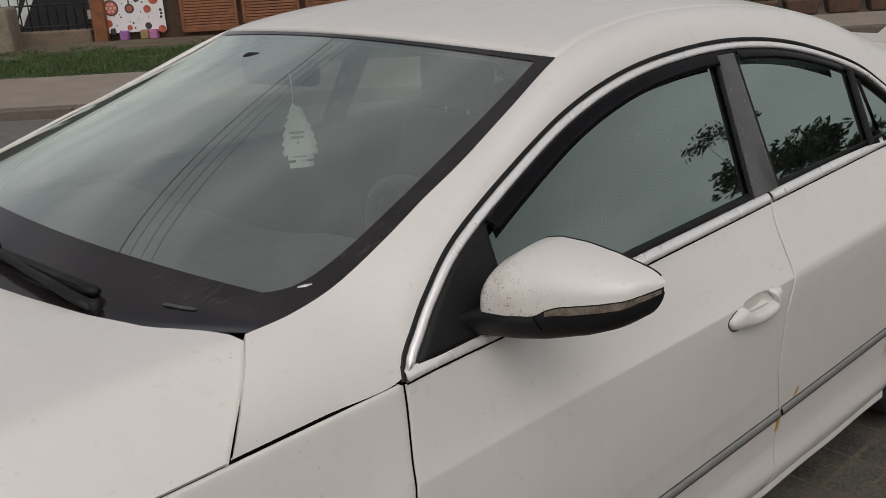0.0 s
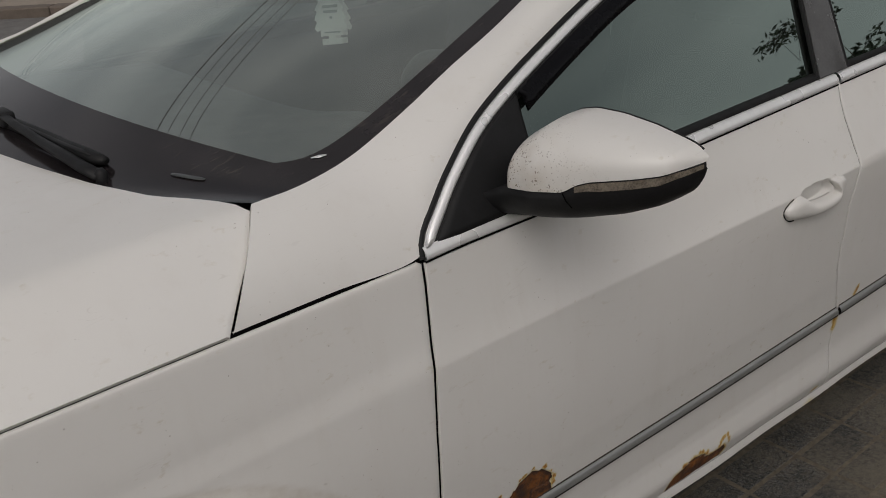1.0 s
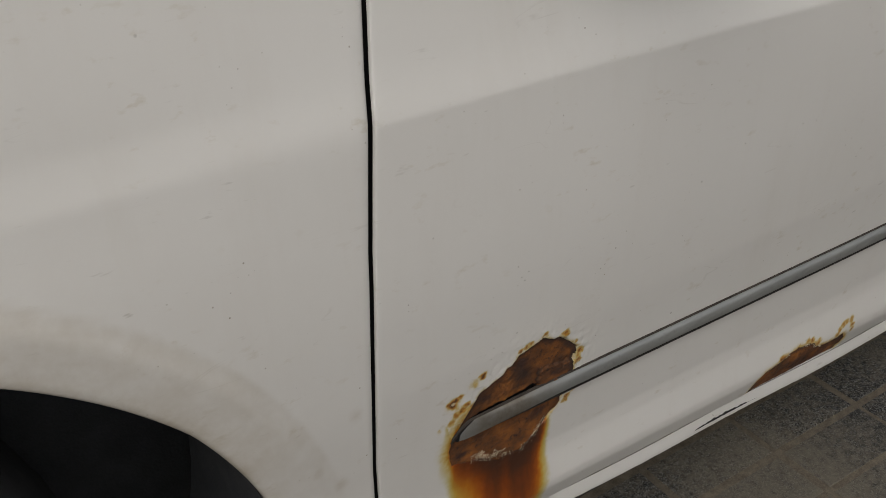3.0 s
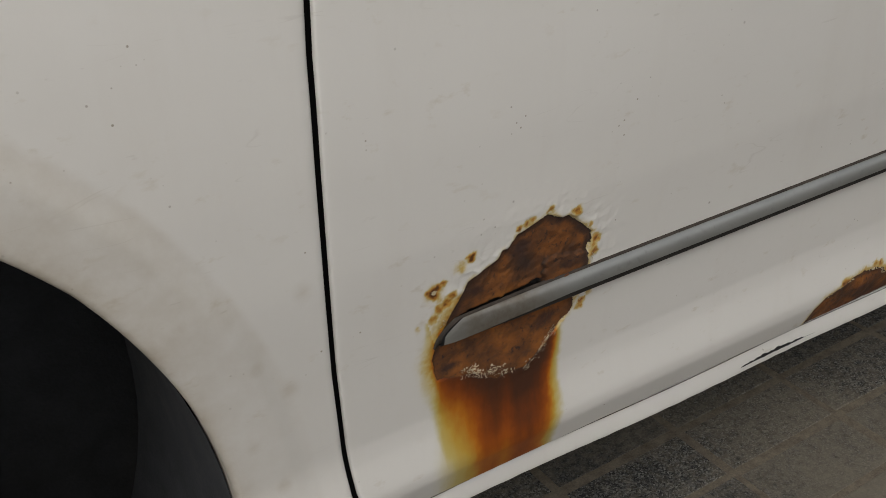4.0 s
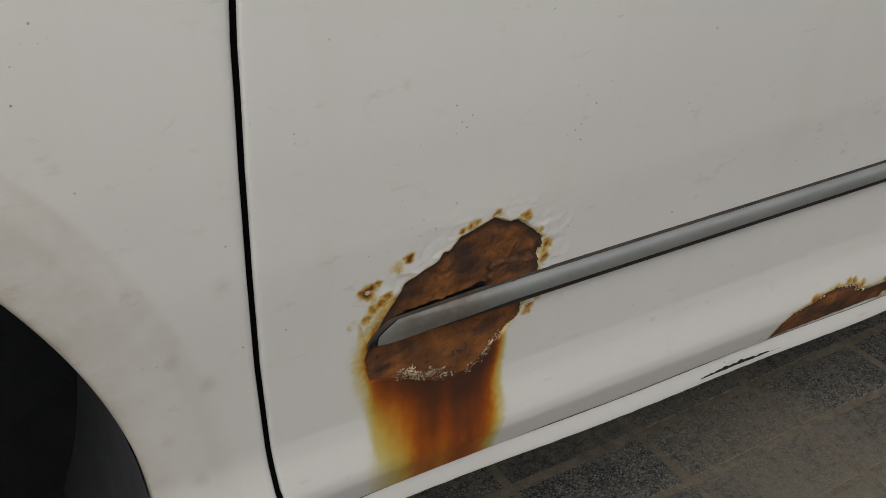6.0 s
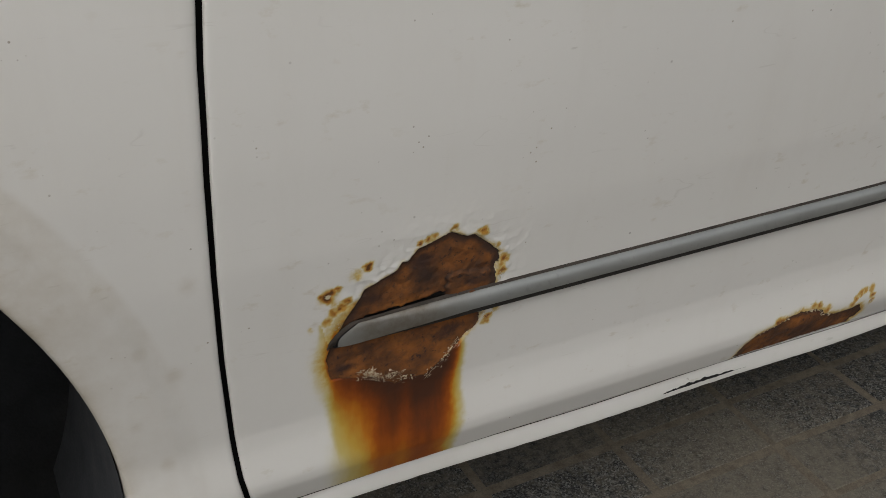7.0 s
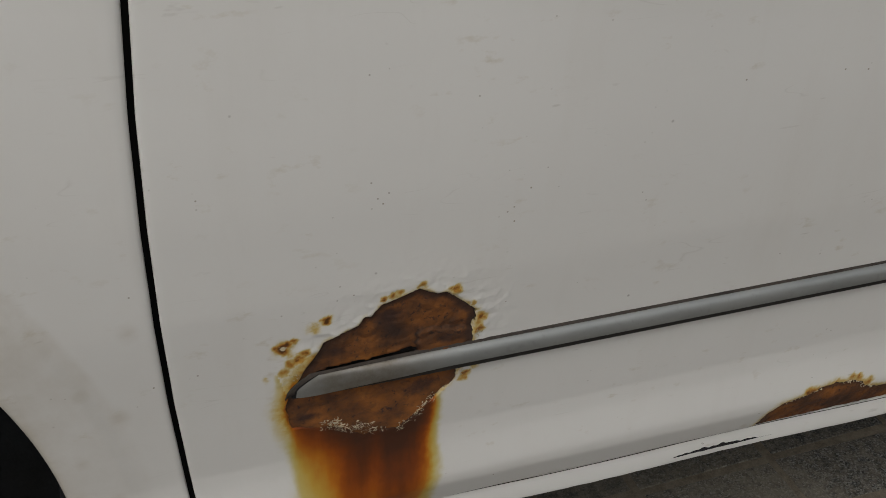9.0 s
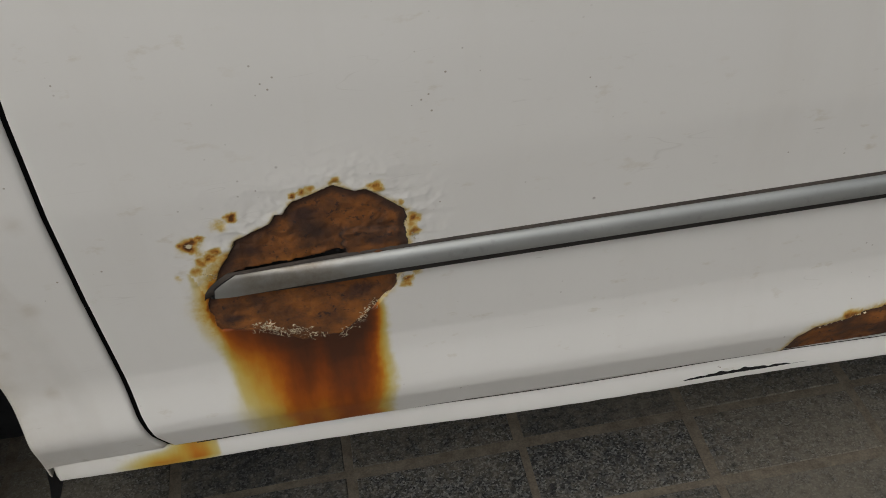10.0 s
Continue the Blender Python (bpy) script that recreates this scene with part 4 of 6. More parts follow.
flakes([(0.0960, 0.3650), (0.1030, 0.3710), (0.1090, 0.3770), (0.1140, 0.3830)], 46, 0.0017, 0.0058, front_door)
flakes([(-0.0060, 0.4440), (-0.0020, 0.4560), (0.0069, 0.4570)], 26, 0.0016, 0.0042, front_door)
flakes([(-0.0080, 0.4420), (-0.0075, 0.4330), (-0.0045, 0.4270)], 14, 0.0009, 0.0035, front_door)
flakes([(0.0470, 0.4255), (0.0560, 0.4253), (0.0640, 0.4251)], 16, 0.0005, 0.0040, front_door)
flakes([(0.1080, 0.4240), (0.1200, 0.4238), (0.1300, 0.4236)], 14, 0.0005, 0.0035, front_door)
flakes([(0.1380, 0.4210), (0.1430, 0.4180), (0.1440, 0.4130)], 22, 0.0014, 0.0040, front_door)
flakes([(0.1535, 0.4720), (0.1540, 0.4640), (0.1530, 0.4560)], 16, 0.0010, 0.0036, front_door)
flakes([(0.4990, 0.2800), (0.5250, 0.2870), (0.5560, 0.2930)], 22, 0.0012, 0.0040, front_door)
flakes([(0.5700, 0.2915), (0.5900, 0.2870), (0.6010, 0.2780), (0.6120, 0.2755)], 34, 0.0014, 0.0060, front_door)
flakes([(0.6420, 0.2760), (0.6500, 0.2810), (0.6580, 0.2840), (0.6600, 0.2780)], 34, 0.0016, 0.0060, front_door)

# belt trim
def belt(x0, x1, parent):
    xs = np.linspace(x0, x1, 50)
    pr = [(0.006, 0.9405), (-0.003, 0.9412), (-0.0055, 0.944), (-0.003, 0.951), (0.003, 0.9585), (0.012, 0.9615)]
    pts = [[(x, float(side(x, 0.945)) + y, z + 0.004 * np.clip(1 - abs(x - 0.0) / 0.2, 0, 1)) for x in xs] for y, z in pr]
    # A black bar under the trim paints the shade of its gap.
    tube("belt_gap", [(x, float(side(x, 0.938)) - 0.0004, 0.9385 + 0.004 * np.clip(1 - abs(x) / 0.2, 0, 1)) for x in xs], 0.0015, M_GAP, parent, seg=6)
    return sheet("belt_trim", pts, M_CHROME, parent, "dull bright belt trim", flip=True)


def wiper_seal(x0, x1, parent):
    xs = np.linspace(x0, x1, 40)
    pts = [np.stack([xs, side(xs, 0.945) + 0.009, 0.9605 + 0 * xs], 1), np.stack([xs, side(xs, 0.945) + 0.006, 0.9640 + 0 * xs], 1), np.stack([xs, glasshouse(xs, 0.970) + 0.004, 0.9715 + 0 * xs], 1), np.stack([xs, glasshouse(xs, 0.970) + 0.012, 0.9715 + 0 * xs], 1)]
    sheet("glass_wiper", pts, M_SEAL, parent, "black rubber strip at the foot of the glass", flip=True)


wiper_seal(0.19, 1.060, front_door)
wiper_seal(1.069, 1.88, rear_door)
belt(-0.058, 1.060, front_door)
belt(1.069, 1.93, rear_door)

# glasshouse frame: ribbons along the door frames' outer line
OUT = [(-0.064, 0.948), (-0.058, 0.967), (-0.043, 0.985), (-0.020, 1.004), (0.034, 1.046), (0.132, 1.104), (0.312, 1.172), (0.514, 1.235), (0.721, 1.273), (0.942, 1.286), (1.17, 1.279), (1.405, 1.243), (1.643, 1.168), (1.77, 1.095), (1.92, 0.965)]
OC = curve(OUT, 120)
tang = np.gradient(OC, axis=0)
tang /= np.linalg.norm(tang, axis=1)[:, None]
INW = np.stack([tang[:, 1], -tang[:, 0]], 1)


def ribbon(name, prof, mat, parent, label="", i0=0, i1=120, cut=-1.0):
    """prof: (distance inward, height proud) pairs."""
    pts = []
    for d, h in prof:
        q = OC[i0:i1] + INW[i0:i1] * d
        if cut > 0:
            keep = q[:, 0] < cut
            q[keep, 1] = np.interp(cut, q[:, 0], q[:, 1])
            q[keep, 0] = cut
        q[:, 1] = np.maximum(q[:, 1], 0.948 if d < 0.0105 else 0.962)
        pts.append(np.stack([q[:, 0], glasshouse(q[:, 0], q[:, 1]) - h, q[:, 1]], 1))
    return sheet(name, np.array(pts), mat, parent, label)


side_frame = new("side_frame")
side_frame.parent = car
seal = ribbon("door_seal", [(-0.003, -0.010), (-0.002, 0.001), (0.002, 0.0025), (0.006, 0.001), (0.007, -0.010)], M_SEAL, side_frame, "black rubber door seal")
chrome = ribbon("window_trim", [(0.007, -0.006), (0.008, 0.004), (0.011, 0.0065), (0.017, 0.006), (0.021, 0.003), (0.022, -0.006)], M_CHROME, side_frame, "bright window surround trim")
ribbon("window_frame", [(0.022, -0.004), (0.023, 0.001), (0.034, 0.001), (0.036, -0.012)], M_SEAL, side_frame, "black window frame")
M_SMOKED = plain("smoked_plastic", (0.004, 0.004, 0.005), 0.25, var=0.3, spec=0.12)
split = int(np.argmin(abs(OC[:, 0] - 1.10)))
start = int(np.argmin(abs(OC[:, 0] - 0.165)))
ribbon("wind_deflector", [(0.025, 0.002), (0.030, 0.008), (0.038, 0.011), (0.050, 0.011), (0.051, 0.009), (0.038, 0.008)], M_SMOKED, side_frame, "smoked black wind deflector", start, split - 1, 0.212)

i_back = int(np.argmin(abs(OC[:, 0] - 1.61)))
ribbon("wind_deflector", [(0.025, 0.002), (0.030, 0.008), (0.036, 0.010), (0.045, 0.010), (0.046, 0.008), (0.036, 0.007)], M_SMOKED, side_frame, "smoked black wind deflector", split + 3, i_back)

# wing-mirror sail
sz = np.linspace(0.960, 1.118, 20)
inner_line = OC + INW * 0.026
rows = []
for z in sz:
    k = inner_line[:60]
    xl = float(np.interp(z, k[:, 1], k[:, 0]))
    xr = 0.208 + 0.12 * (z - 1.118)
    rows.append([(xl + (xr - xl) * s, float(glasshouse(xl + (xr - xl) * s, z)) - 0.003, z) for s in np.linspace(0, 1, 12)])
sheet("sail_panel", rows, M_BLACK, front_door, "black plastic mirror sail", back=(0, 0.01, 0), flip=True)

# side windows
def window(name, x0, x1, parent):
    xs = np.linspace(x0, x1, 40)
    k = OC + INW * 0.030
    top = np.interp(xs, k[:, 0], k[:, 1])
    pts = []
    for s in np.linspace(0, 1, 16):
        z = 0.952 + (np.maximum(top, 0.956) - 0.952) * s
        pts.append(np.stack([xs, glasshouse(xs, z) + 0.010, z], 1))
    ob = sheet(name, pts, M_GLASS, parent, "dark tinted window glass")
    ob.visible_shadow = False
    return ob


window("front_window", 0.185, 1.066, front_door)
window("rear_window", 1.074, 1.66, rear_door)
window("quarter_window", 1.68, 1.90, rear_door)
M_PILLAR = plain("grey_black_pillar", (0.055, 0.054, 0.053), 0.22, coat=0.3)


def pillar(name, xb0, xt0, xb1, xt1, proud, parent, mat):
    pts = []
    for s in np.linspace(0, 1, 14):
        row = []
        for q, h in ((0, -0.006), (0.012, 0.0005), (0.05, 0.001), (0.95, 0.001), (0.988, 0.0005), (1, -0.006)):
            xa, xb = xb0 + (xt0 - xb0) * s, xb1 + (xt1 - xb1) * s
            x = xa + (xb - xa) * q
            ztop = float(np.interp(x, OC[:, 0], OC[:, 1])) - 0.03
            z = 0.964 + (ztop - 0.964) * s
            row.append((x, float(glasshouse(x, z)) - h - proud, z))
        pts.append(row)
    return sharp(sheet(name, pts, mat, parent, flip=True), 30)


pillar("window_seal", 0.994, 1.064, 1.000, 1.070, 0.002, front_door, M_SEAL)
pillar("pillar_cover", 1.001, 1.071, 1.106, 1.140, 0.003, front_door, M_PILLAR)
pillar("window_seal", 1.108, 1.142, 1.116, 1.150, 0.001, rear_door, M_SEAL)
pillar("window_divider", 1.585, 1.622, 1.610, 1.645, 0.001, rear_door, M_SEAL)

# A-pillar, scuttle corner and roof rail in one pressing
LOW = [(-0.357, 0.0215, 0.9515), (-0.21, 0.0215, 0.9515), (-0.066, 0.0215, 0.9515)] + [(x, float(glasshouse(x, z)), z) for x, z in OUT[3:]]
UPP = [(-0.256, 0.121, 1.064), (-0.174, 0.124, 1.067), (-0.083, 0.133, 1.082), (0.028, 0.148, 1.119), (0.129, 0.167, 1.155), (0.251, 0.190, 1.194), (0.405, 0.222, 1.250), (0.590, 0.258, 1.318), (0.76, 0.285, 1.346), (0.96, 0.300, 1.357), (1.2, 0.305, 1.346), (1.45, 0.300, 1.318), (1.7, 0.285, 1.266), (1.95, 0.26, 1.180), (2.25, 0.2, 1.055)]
BUL = [0.020, 0.018, 0.014, 0.012, 0.012, 0.012, 0.014, 0.016, 0.020, 0.020, 0.020, 0.020, 0.020, 0.020, 0.020]
m = len(UPP)
tt = np.linspace(0, m - 1, 150)


def spline(pts, t):
    p = np.asarray(pts, float)
    if p.ndim == 1:
        p = p[:, None]
    ext = np.vstack([2 * p[0] - p[1], p, 2 * p[-1] - p[-2]])
    out = []
    for q in t:
        i = min(int(q), len(p) - 2)
        u = q - i
        a, b, c, d = ext[i:i + 4]
        out.append(0.5 * (2 * b + (c - a) * u + (2 * a - 5 * b + 4 * c - d) * u * u + (3 * b - a - 3 * c + d) * u ** 3))
    return np.array(out)


lowc, uppc, bul = spline(LOW[:m], tt), spline(UPP, tt), spline(BUL, tt)[:, 0]


def pressing(flip_y=False):
    pts = []
    for s in np.linspace(0, 1, 22):
        p = lowc * (1 - s) + uppc * s
        # bulge outward and up, rolled at both edges
        n = np.stack([np.zeros(len(tt)), -(uppc[:, 2] - lowc[:, 2]), (uppc[:, 1] - lowc[:, 1])], 1)
        n /= np.linalg.norm(n, axis=1)[:, None]
        p = p + n * (bul * 4 * s * (1 - s))[:, None]
        pts.append(p)
    a = pts[0].copy()
    a[:, 1] += 0.012
    b = pts[-1].copy()
    b[:, 2] -= 0.010
    b[:, 1] += 0.004
    pts = np.array([a] + pts + [b])
    first = pts[:, :1].copy()
    first[..., 0] += 0.001
    first[..., 2] -= 0.015
    first[..., 1] += 0.012
    pts = np.concatenate([first, pts], 1)
    return mirror_y(pts) if flip_y else pts


sharp(sheet("pillar_and_rail", pressing(), M_PAINT, side_frame, "white A-pillar and roof rail", flip=True), 40)

# far side of the body, plain
far = new("far_side")
far.parent = car
sheet("pillar_and_rail", pressing(True), M_PAINT, far, "white A-pillar and roof rail")
for o in (seal, chrome):
    me = o.data.copy()
    for v in me.vertices:
        v.co.y = 2 * MID - v.co.y
    c = new(o.name.split(".")[0], me)
    c.parent = far
rows = []
for z in np.linspace(0.22, 0.95, 30):
    rows.append([(x, 2 * MID - float(side(x, z)), z) for x in np.linspace(-0.19, 3.2, 40)])
sheet("far_doors", rows, M_PAINT, far, back=(0, -0.05, 0))
rows = []
for z in np.linspace(0.35, 0.952, 14):
    rows.append([(x, 2 * MID - float(side(x, z)) - 0.075, z) for x in np.linspace(-0.19, 2.2, 30)])
sheet("door_trim", rows, M_TRIM, far, "dark inner door trim", flip=True)
rows = []
for z in np.linspace(0.35, 0.945, 14):
    rows.append([(x, float(side(x, z)) + 0.075, z) for x in np.linspace(-0.10, 2.2, 30)])
sheet("door_trim", rows, M_TRIM, car, "dark inner door trim")
sheet("belt_seal", [[(x, 2 * MID - float(side(x, 0.95)) - d, z) for x in np.linspace(-0.18, 2.3, 40)] for d, z in ((-0.003, 0.945), (-0.003, 0.957), (0.09, 0.960), (0.09, 0.93))], M_SEAL, far, "black belt seal")
k = OC + INW * 0.030
for x0, x1 in ((0.1, 1.06), (1.12, 1.86)):
    xs = np.linspace(x0, x1, 30)
    top = np.interp(xs, k[:, 0], k[:, 1])
    pts = []
    for s in np.linspace(0, 1, 8):
        z = 0.952 + (top - 0.952) * s
        pts.append(np.stack([xs, 2 * MID - glasshouse(xs, z) - 0.01, z], 1))
    sheet("far_window", pts, M_FARGLASS, far).visible_shadow = False
pts = []
for s in np.linspace(0, 1, 8):
    z = 0.952 + 0.30 * s
    pts.append([(x + 0.06 * s, 2 * MID - float(glasshouse(x, z)) - 0.004, z) for x in np.linspace(1.02, 1.13, 4)])
sheet("far_pillar", pts, M_PILLAR, far)

# windscreen
gi = tt <= 7.001
_q = np.linspace(0, 1, int(gi.sum()))
edge = np.stack([np.polyval(np.polyfit(_q, uppc[gi][:, c], 5), _q) for c in range(3)], 1)
edge[:, 2] -= 0.006
edge[:, 1] += 0.003


def across(p0, bow, rise, n=40, v0=0.0, v1=1.0):
    """A bowed line from a point to its mirror image on the far side."""
    v = np.linspace(v0, v1, n)
    y = p0[1] + (2 * MID - 2 * p0[1]) * v
    s = 1 - (2 * v - 1) ** 2
    s2 = 1 - np.abs(2 * v - 1) ** 3.2
    return np.stack([p0[0] - bow * (0.55 * s + 0.45 * s2), y, p0[2] + rise * s], 1)


def screen_row(q, n=40, v0=0.0, v1=1.0):
    """A line across the glass at the share q of its height."""
    p = np.array([np.interp(q, _q, edge[:, c]) for c in range(3)])
    xc, zc = -0.432 + 0.955 * q, 1.050 + 0.290 * q + 0.012 * math.sin(math.pi * q)
    return across(p, p[0] - xc, zc - p[2], n, v0, v1)


scr = [screen_row(q) for q in _q]
scr = np.array(scr)
windscreen = sheet("windscreen", scr, M_SCREEN, car, "clear windscreen reflecting overhead cables", flip=True)
windscreen.visible_shadow = False
# black printed border under the glass
nr, nc = scr.shape[:2]


def frit(name, rows, cols):
    g = scr[rows][:, cols] + (-0.0008, 0, 0.0016)
    sheet(name, g, M_FRIT, windscreen, "black printed glass border")


low = []
for u in np.linspace(0, 1, 14):
    a = screen_row(0.0, 60)
    v = np.linspace(0, 1, 60)
    top = 0.204 - 0.035 * (1 - (2 * v - 1) ** 2)
    low.append(np.array([screen_row(u * top[j], 60)[j] for j in range(60)]))
sheet("glass_border", np.array(low) + (-0.0008, 0, 0.0016), M_FRIT, windscreen, "black printed glass border")
for near_one in (True, False):
    g = []
    for q in _q[int(nr * 0.15):]:
        wd = 0.028 + 0.055 * math.exp(-max(0, q - 0.17) / 0.035) if near_one else 0.009
        g.append(screen_row(q, 8, 0.0, wd) if near_one else screen_row(q, 8, 1 - wd, 1.0))
    g = np.array(g)
    sheet("glass_border", g + (-0.0008, 0, 0.0016), M_FRIT, windscreen)
M_PLATE = plain("grey_plate", (0.055, 0.06, 0.06), 0.35)
slot = curve([(-0.279, 0.306), (-0.268, 0.277), (-0.256, 0.250)], 8)
tube("number_slot", [(x, y, float(np.interp(y, [0.248, 0.308], [1.0663, 1.0683])) + 0.0012) for x, y in slot], [0.003] + [0.005] * 6 + [0.003], M_PLATE, windscreen, "small grey window slot in the black border", flat=0.3, up=(0, 0, 1))
tube("chipped_corner", [(-0.1265, 0.1750, 1.0796), (-0.116, 0.1690, 1.0806), (-0.1066, 0.1643, 1.0816)], [0.002, 0.005, 0.002], M_CHROME, windscreen, "bright chip at the corner of the border", flat=0.35, up=(0, 0, 1))
frit("glass_border", slice(nr - 2, nr), slice(0, nc))

# roof and rear screen
roof_rows = []
for t in np.linspace(7, 13.0, 50):
    p = spline(UPP, [t])[0]
    u = (t - 7) / 6
    roof_rows.append(across(p, 0.06 * (1 - u) ** 2 - 0.10 * u, 0.030 + 0.012 * math.sin(math.pi * u), 50))
roof_rows = np.array(roof_rows)
sheet("roof", roof_rows, M_PAINT, car, "white roof panel", back=(0, 0, -0.012))
rs = []
for s in np.linspace(0, 1, 12):
    p = roof_rows[-1] * (1 - s) + (roof_rows[-1] + (0.62, 0, -0.215)) * s
    rs.append(p)
sheet("rear_screen", rs, M_FARGLASS, car).visible_shadow = False
rs = []
for s in np.linspace(0, 1, 10):
    rs.append([(2.55 + 0.85 * s, y, 0.975 - 0.02 * s) for y in np.linspace(0.10, 1.61, 20)])
sheet("boot_lid", rs, M_PAINT, car, "white boot lid", back=(0, 0, -0.02), flip=True)

# bonnet
by = np.r_[0.018, 0.021, 0.030, 0.045, 0.062, 0.078, 0.095, 0.108, 0.120, np.linspace(0.14, MID, 30)]
bz = np.interp(by, [0.018, 0.021, 0.045, 0.078, 0.108, 0.120, 0.14, 0.17, 0.22, 0.30, 0.5, MID], [0.9520, 0.9560, 0.986, 1.022, 1.0495, 1.0580, 1.0625, 1.0645, 1.0655, 1.0655, 1.0640, 1.062])
bx = -0.0040 + np.interp(by, [0.018, 0.078, 0.120, 0.135, 0.174, 0.254, 0.378, 0.528, 0.705, MID], [-0.361, -0.2885, -0.2560, -0.260, -0.278, -0.327, -0.363, -0.390, -0.416, -0.425])
full_y = np.r_[by, 2 * MID - by[-2::-1]]
full_z, full_x = np.r_[bz, bz[-2::-1]], np.r_[bx, bx[-2::-1]]
bon = []
for u in np.r_[0, 0.003, 0.008, np.linspace(0.02, 1.25, 50)]:
    x = full_x - u
    drop = 0.05 * np.clip((-x - 0.45) / 0.6, 0, 3) ** 2 + 0.010 * np.clip((-x - 0.3), 0, 2)
    edge_w = np.clip((full_z - 0.95) / 0.08, 0, 1)
    z = full_z - drop * edge_w
    yy = full_y + np.where(full_y < MID, 1, -1) * np.clip(-x - 0.85, 0, 1) ** 2 * 0.3
    bon.append(np.stack([x, yy, z], 1))
bon = np.array(bon)
roll = bon[:1].copy()
roll[..., 2] -= 0.012
roll[..., 0] -= 0.003
bon[0, :, 2] -= 0.003
bonnet = np.concatenate([roll, bon])
e0 = bonnet[:, :1].copy()
e0[..., 2] -= 0.012
e0[..., 1] += 0.010
e1 = mirror_y(e0)
sharp(sheet("bonnet", np.concatenate([e0, bonnet, e1], 1), M_PAINT, car, "white bonnet"), 40)
# nose, bumper and tail
def end_shell(name, x_side, x_end, zs, curl, label):
    """A bumper wrapped round one end of the car in plan."""
    rows = []
    for z in zs:
        y0 = float(side(max(-1.2, min(x_side, 2.0)), z)) + 0.03
        a = np.linspace(0, math.pi, 60)
        tuck = curl * np.interp(z, [zs[0], 0.5 * (zs[0] + zs[-1]), zs[-1]], [0.6, 0.0, 1.0])
        rows.append([(x_side + (x_end - math.copysign(tuck, x_end - x_side) - x_side) * math.sin(q) ** 0.55, MID + (y0 - MID) * math.copysign(abs(math.cos(q)) ** 0.6, math.cos(q)), z) for q in a])
    return sheet(name, rows, M_PAINT, car, label, flip=x_end < x_side)


end_shell("front_bumper", -1.15, -1.72, np.linspace(0.20, 0.98, 16), 0.12, "white front bumper")
end_shell("rear_bumper", 2.60, 3.42, np.linspace(0.22, 0.995, 16), 0.10, "white tail panel and bumper")
for far_one in (False, True):
    up, lo = [], []
    for x in np.linspace(1.90, 3.38, 40):
        y0 = float(side(2.0, 0.945)) + 0.35 * max(0, x - 2.4) ** 2
        lo.append((x, y0, 0.944))
        up.append((x, float(np.interp(x, [1.90, 2.05, 2.25, 2.57, 3.38], [0.268, 0.27, 0.25, 0.24, 0.42])), float(np.interp(x, [1.90, 2.05, 2.25, 2.57, 3.38], [1.195, 1.145, 1.052, 0.985, 0.975]))))
    lo, up = np.array(lo), np.array(up)
    rows = np.array([lo * (1 - q) + up * q + np.array([0, -0.03, 0.02]) * 4 * q * (1 - q) for q in np.linspace(0, 1, 8)])
    sheet("rear_shoulder", mirror_y(rows) if far_one else rows, M_PAINT, far if far_one else side_frame, "white rear shoulder panel", flip=far_one)

# dark channel under the bonnet and scuttle
bm = box_bm((1.2, 1.55, 0.25), (-0.82, MID, 0.76), 0.05)
part("engine_bay", bm, M_GAP, car)
sc = []
for s in np.linspace(0, 1, 6):
    sc.append(np.stack([full_x[8:-8] - 0.03 + 0.10 * s, full_y[8:-8], full_z[8:-8] - 0.022 + 0.012 * s], 1))
sheet("scuttle", sc, M_BLACK, car, "black plastic scuttle")
bm = box_bm((0.5, 0.012, 0.28), (-0.22, 0.07, 0.86), 0.0)
part("wing_inner", bm, M_GAP, car)

# wheel and arch liner
M_FELT = plain("arch_liner_felt", (0.045, 0.048, 0.054), 0.9, bump=0.6)
liner = []
for y in (0.02, 0.12, 0.30):
    liner.append([(ARCH[0] + (ARCH[2] - 0.001) * math.cos(t), y, ARCH[1] + (ARCH[2] - 0.001) * math.sin(t)) for t in np.radians(np.linspace(-25, 205, 50))])
sheet("arch_liner", liner, M_FELT, car)
bm = box_bm((0.95, 0.02, 0.95), (ARCH[0], 0.32, 0.45))
part("arch_back", bm, M_FELT, car)


def wheel(cx, cy, cz, radius):
    root = new("wheel")
    root.parent = car
    root.location = (cx, cy, cz)
    tp = [(-0.10, 0.235), (-0.112, 0.26), (-0.110, radius - 0.03), (-0.095, radius - 0.008), (-0.06, radius), (0.06, radius), (0.095, radius - 0.008), (0.112, 0.27), (0.10, 0.235)]
    ring = [[(r * math.cos(a), y, r * math.sin(a)) for a in np.linspace(0, 2 * math.pi, 65)] for y, r in tp]
    sheet("tyre", ring, M_TYRE, root, "worn black tyre")
    rp = [(-0.10, 0.236), (-0.095, 0.225), (-0.06, 0.215), (0.05, 0.205)]
    ring = [[(r * math.cos(a), y, r * math.sin(a)) for a in np.linspace(0, 2 * math.pi, 49)] for y, r in rp]
    sheet("rim", ring, M_ALLOY, root)
    for k in range(5):
        a = 2 * math.pi * k / 5 + 0.3
        d = Vector((math.cos(a), 0, math.sin(a)))
        tube("spoke", [d * 0.03 + Vector((0, -0.085, 0)), d * 0.12 + Vector((0, -0.09, 0)), d * 0.222 + Vector((0, -0.085, 0))], [0.035, 0.026, 0.032], M_ALLOY, root, flat=0.5, up=(0, 1, 0))
    tube("hub_cap", [(0, -0.06, 0), (0, -0.09, 0), (0, -0.098, 0)], [0.05, 0.045, 0.03], M_ALLOY, root, seg=20)
    return root


wheel(-0.66, 0.13, 0.325, 0.325)
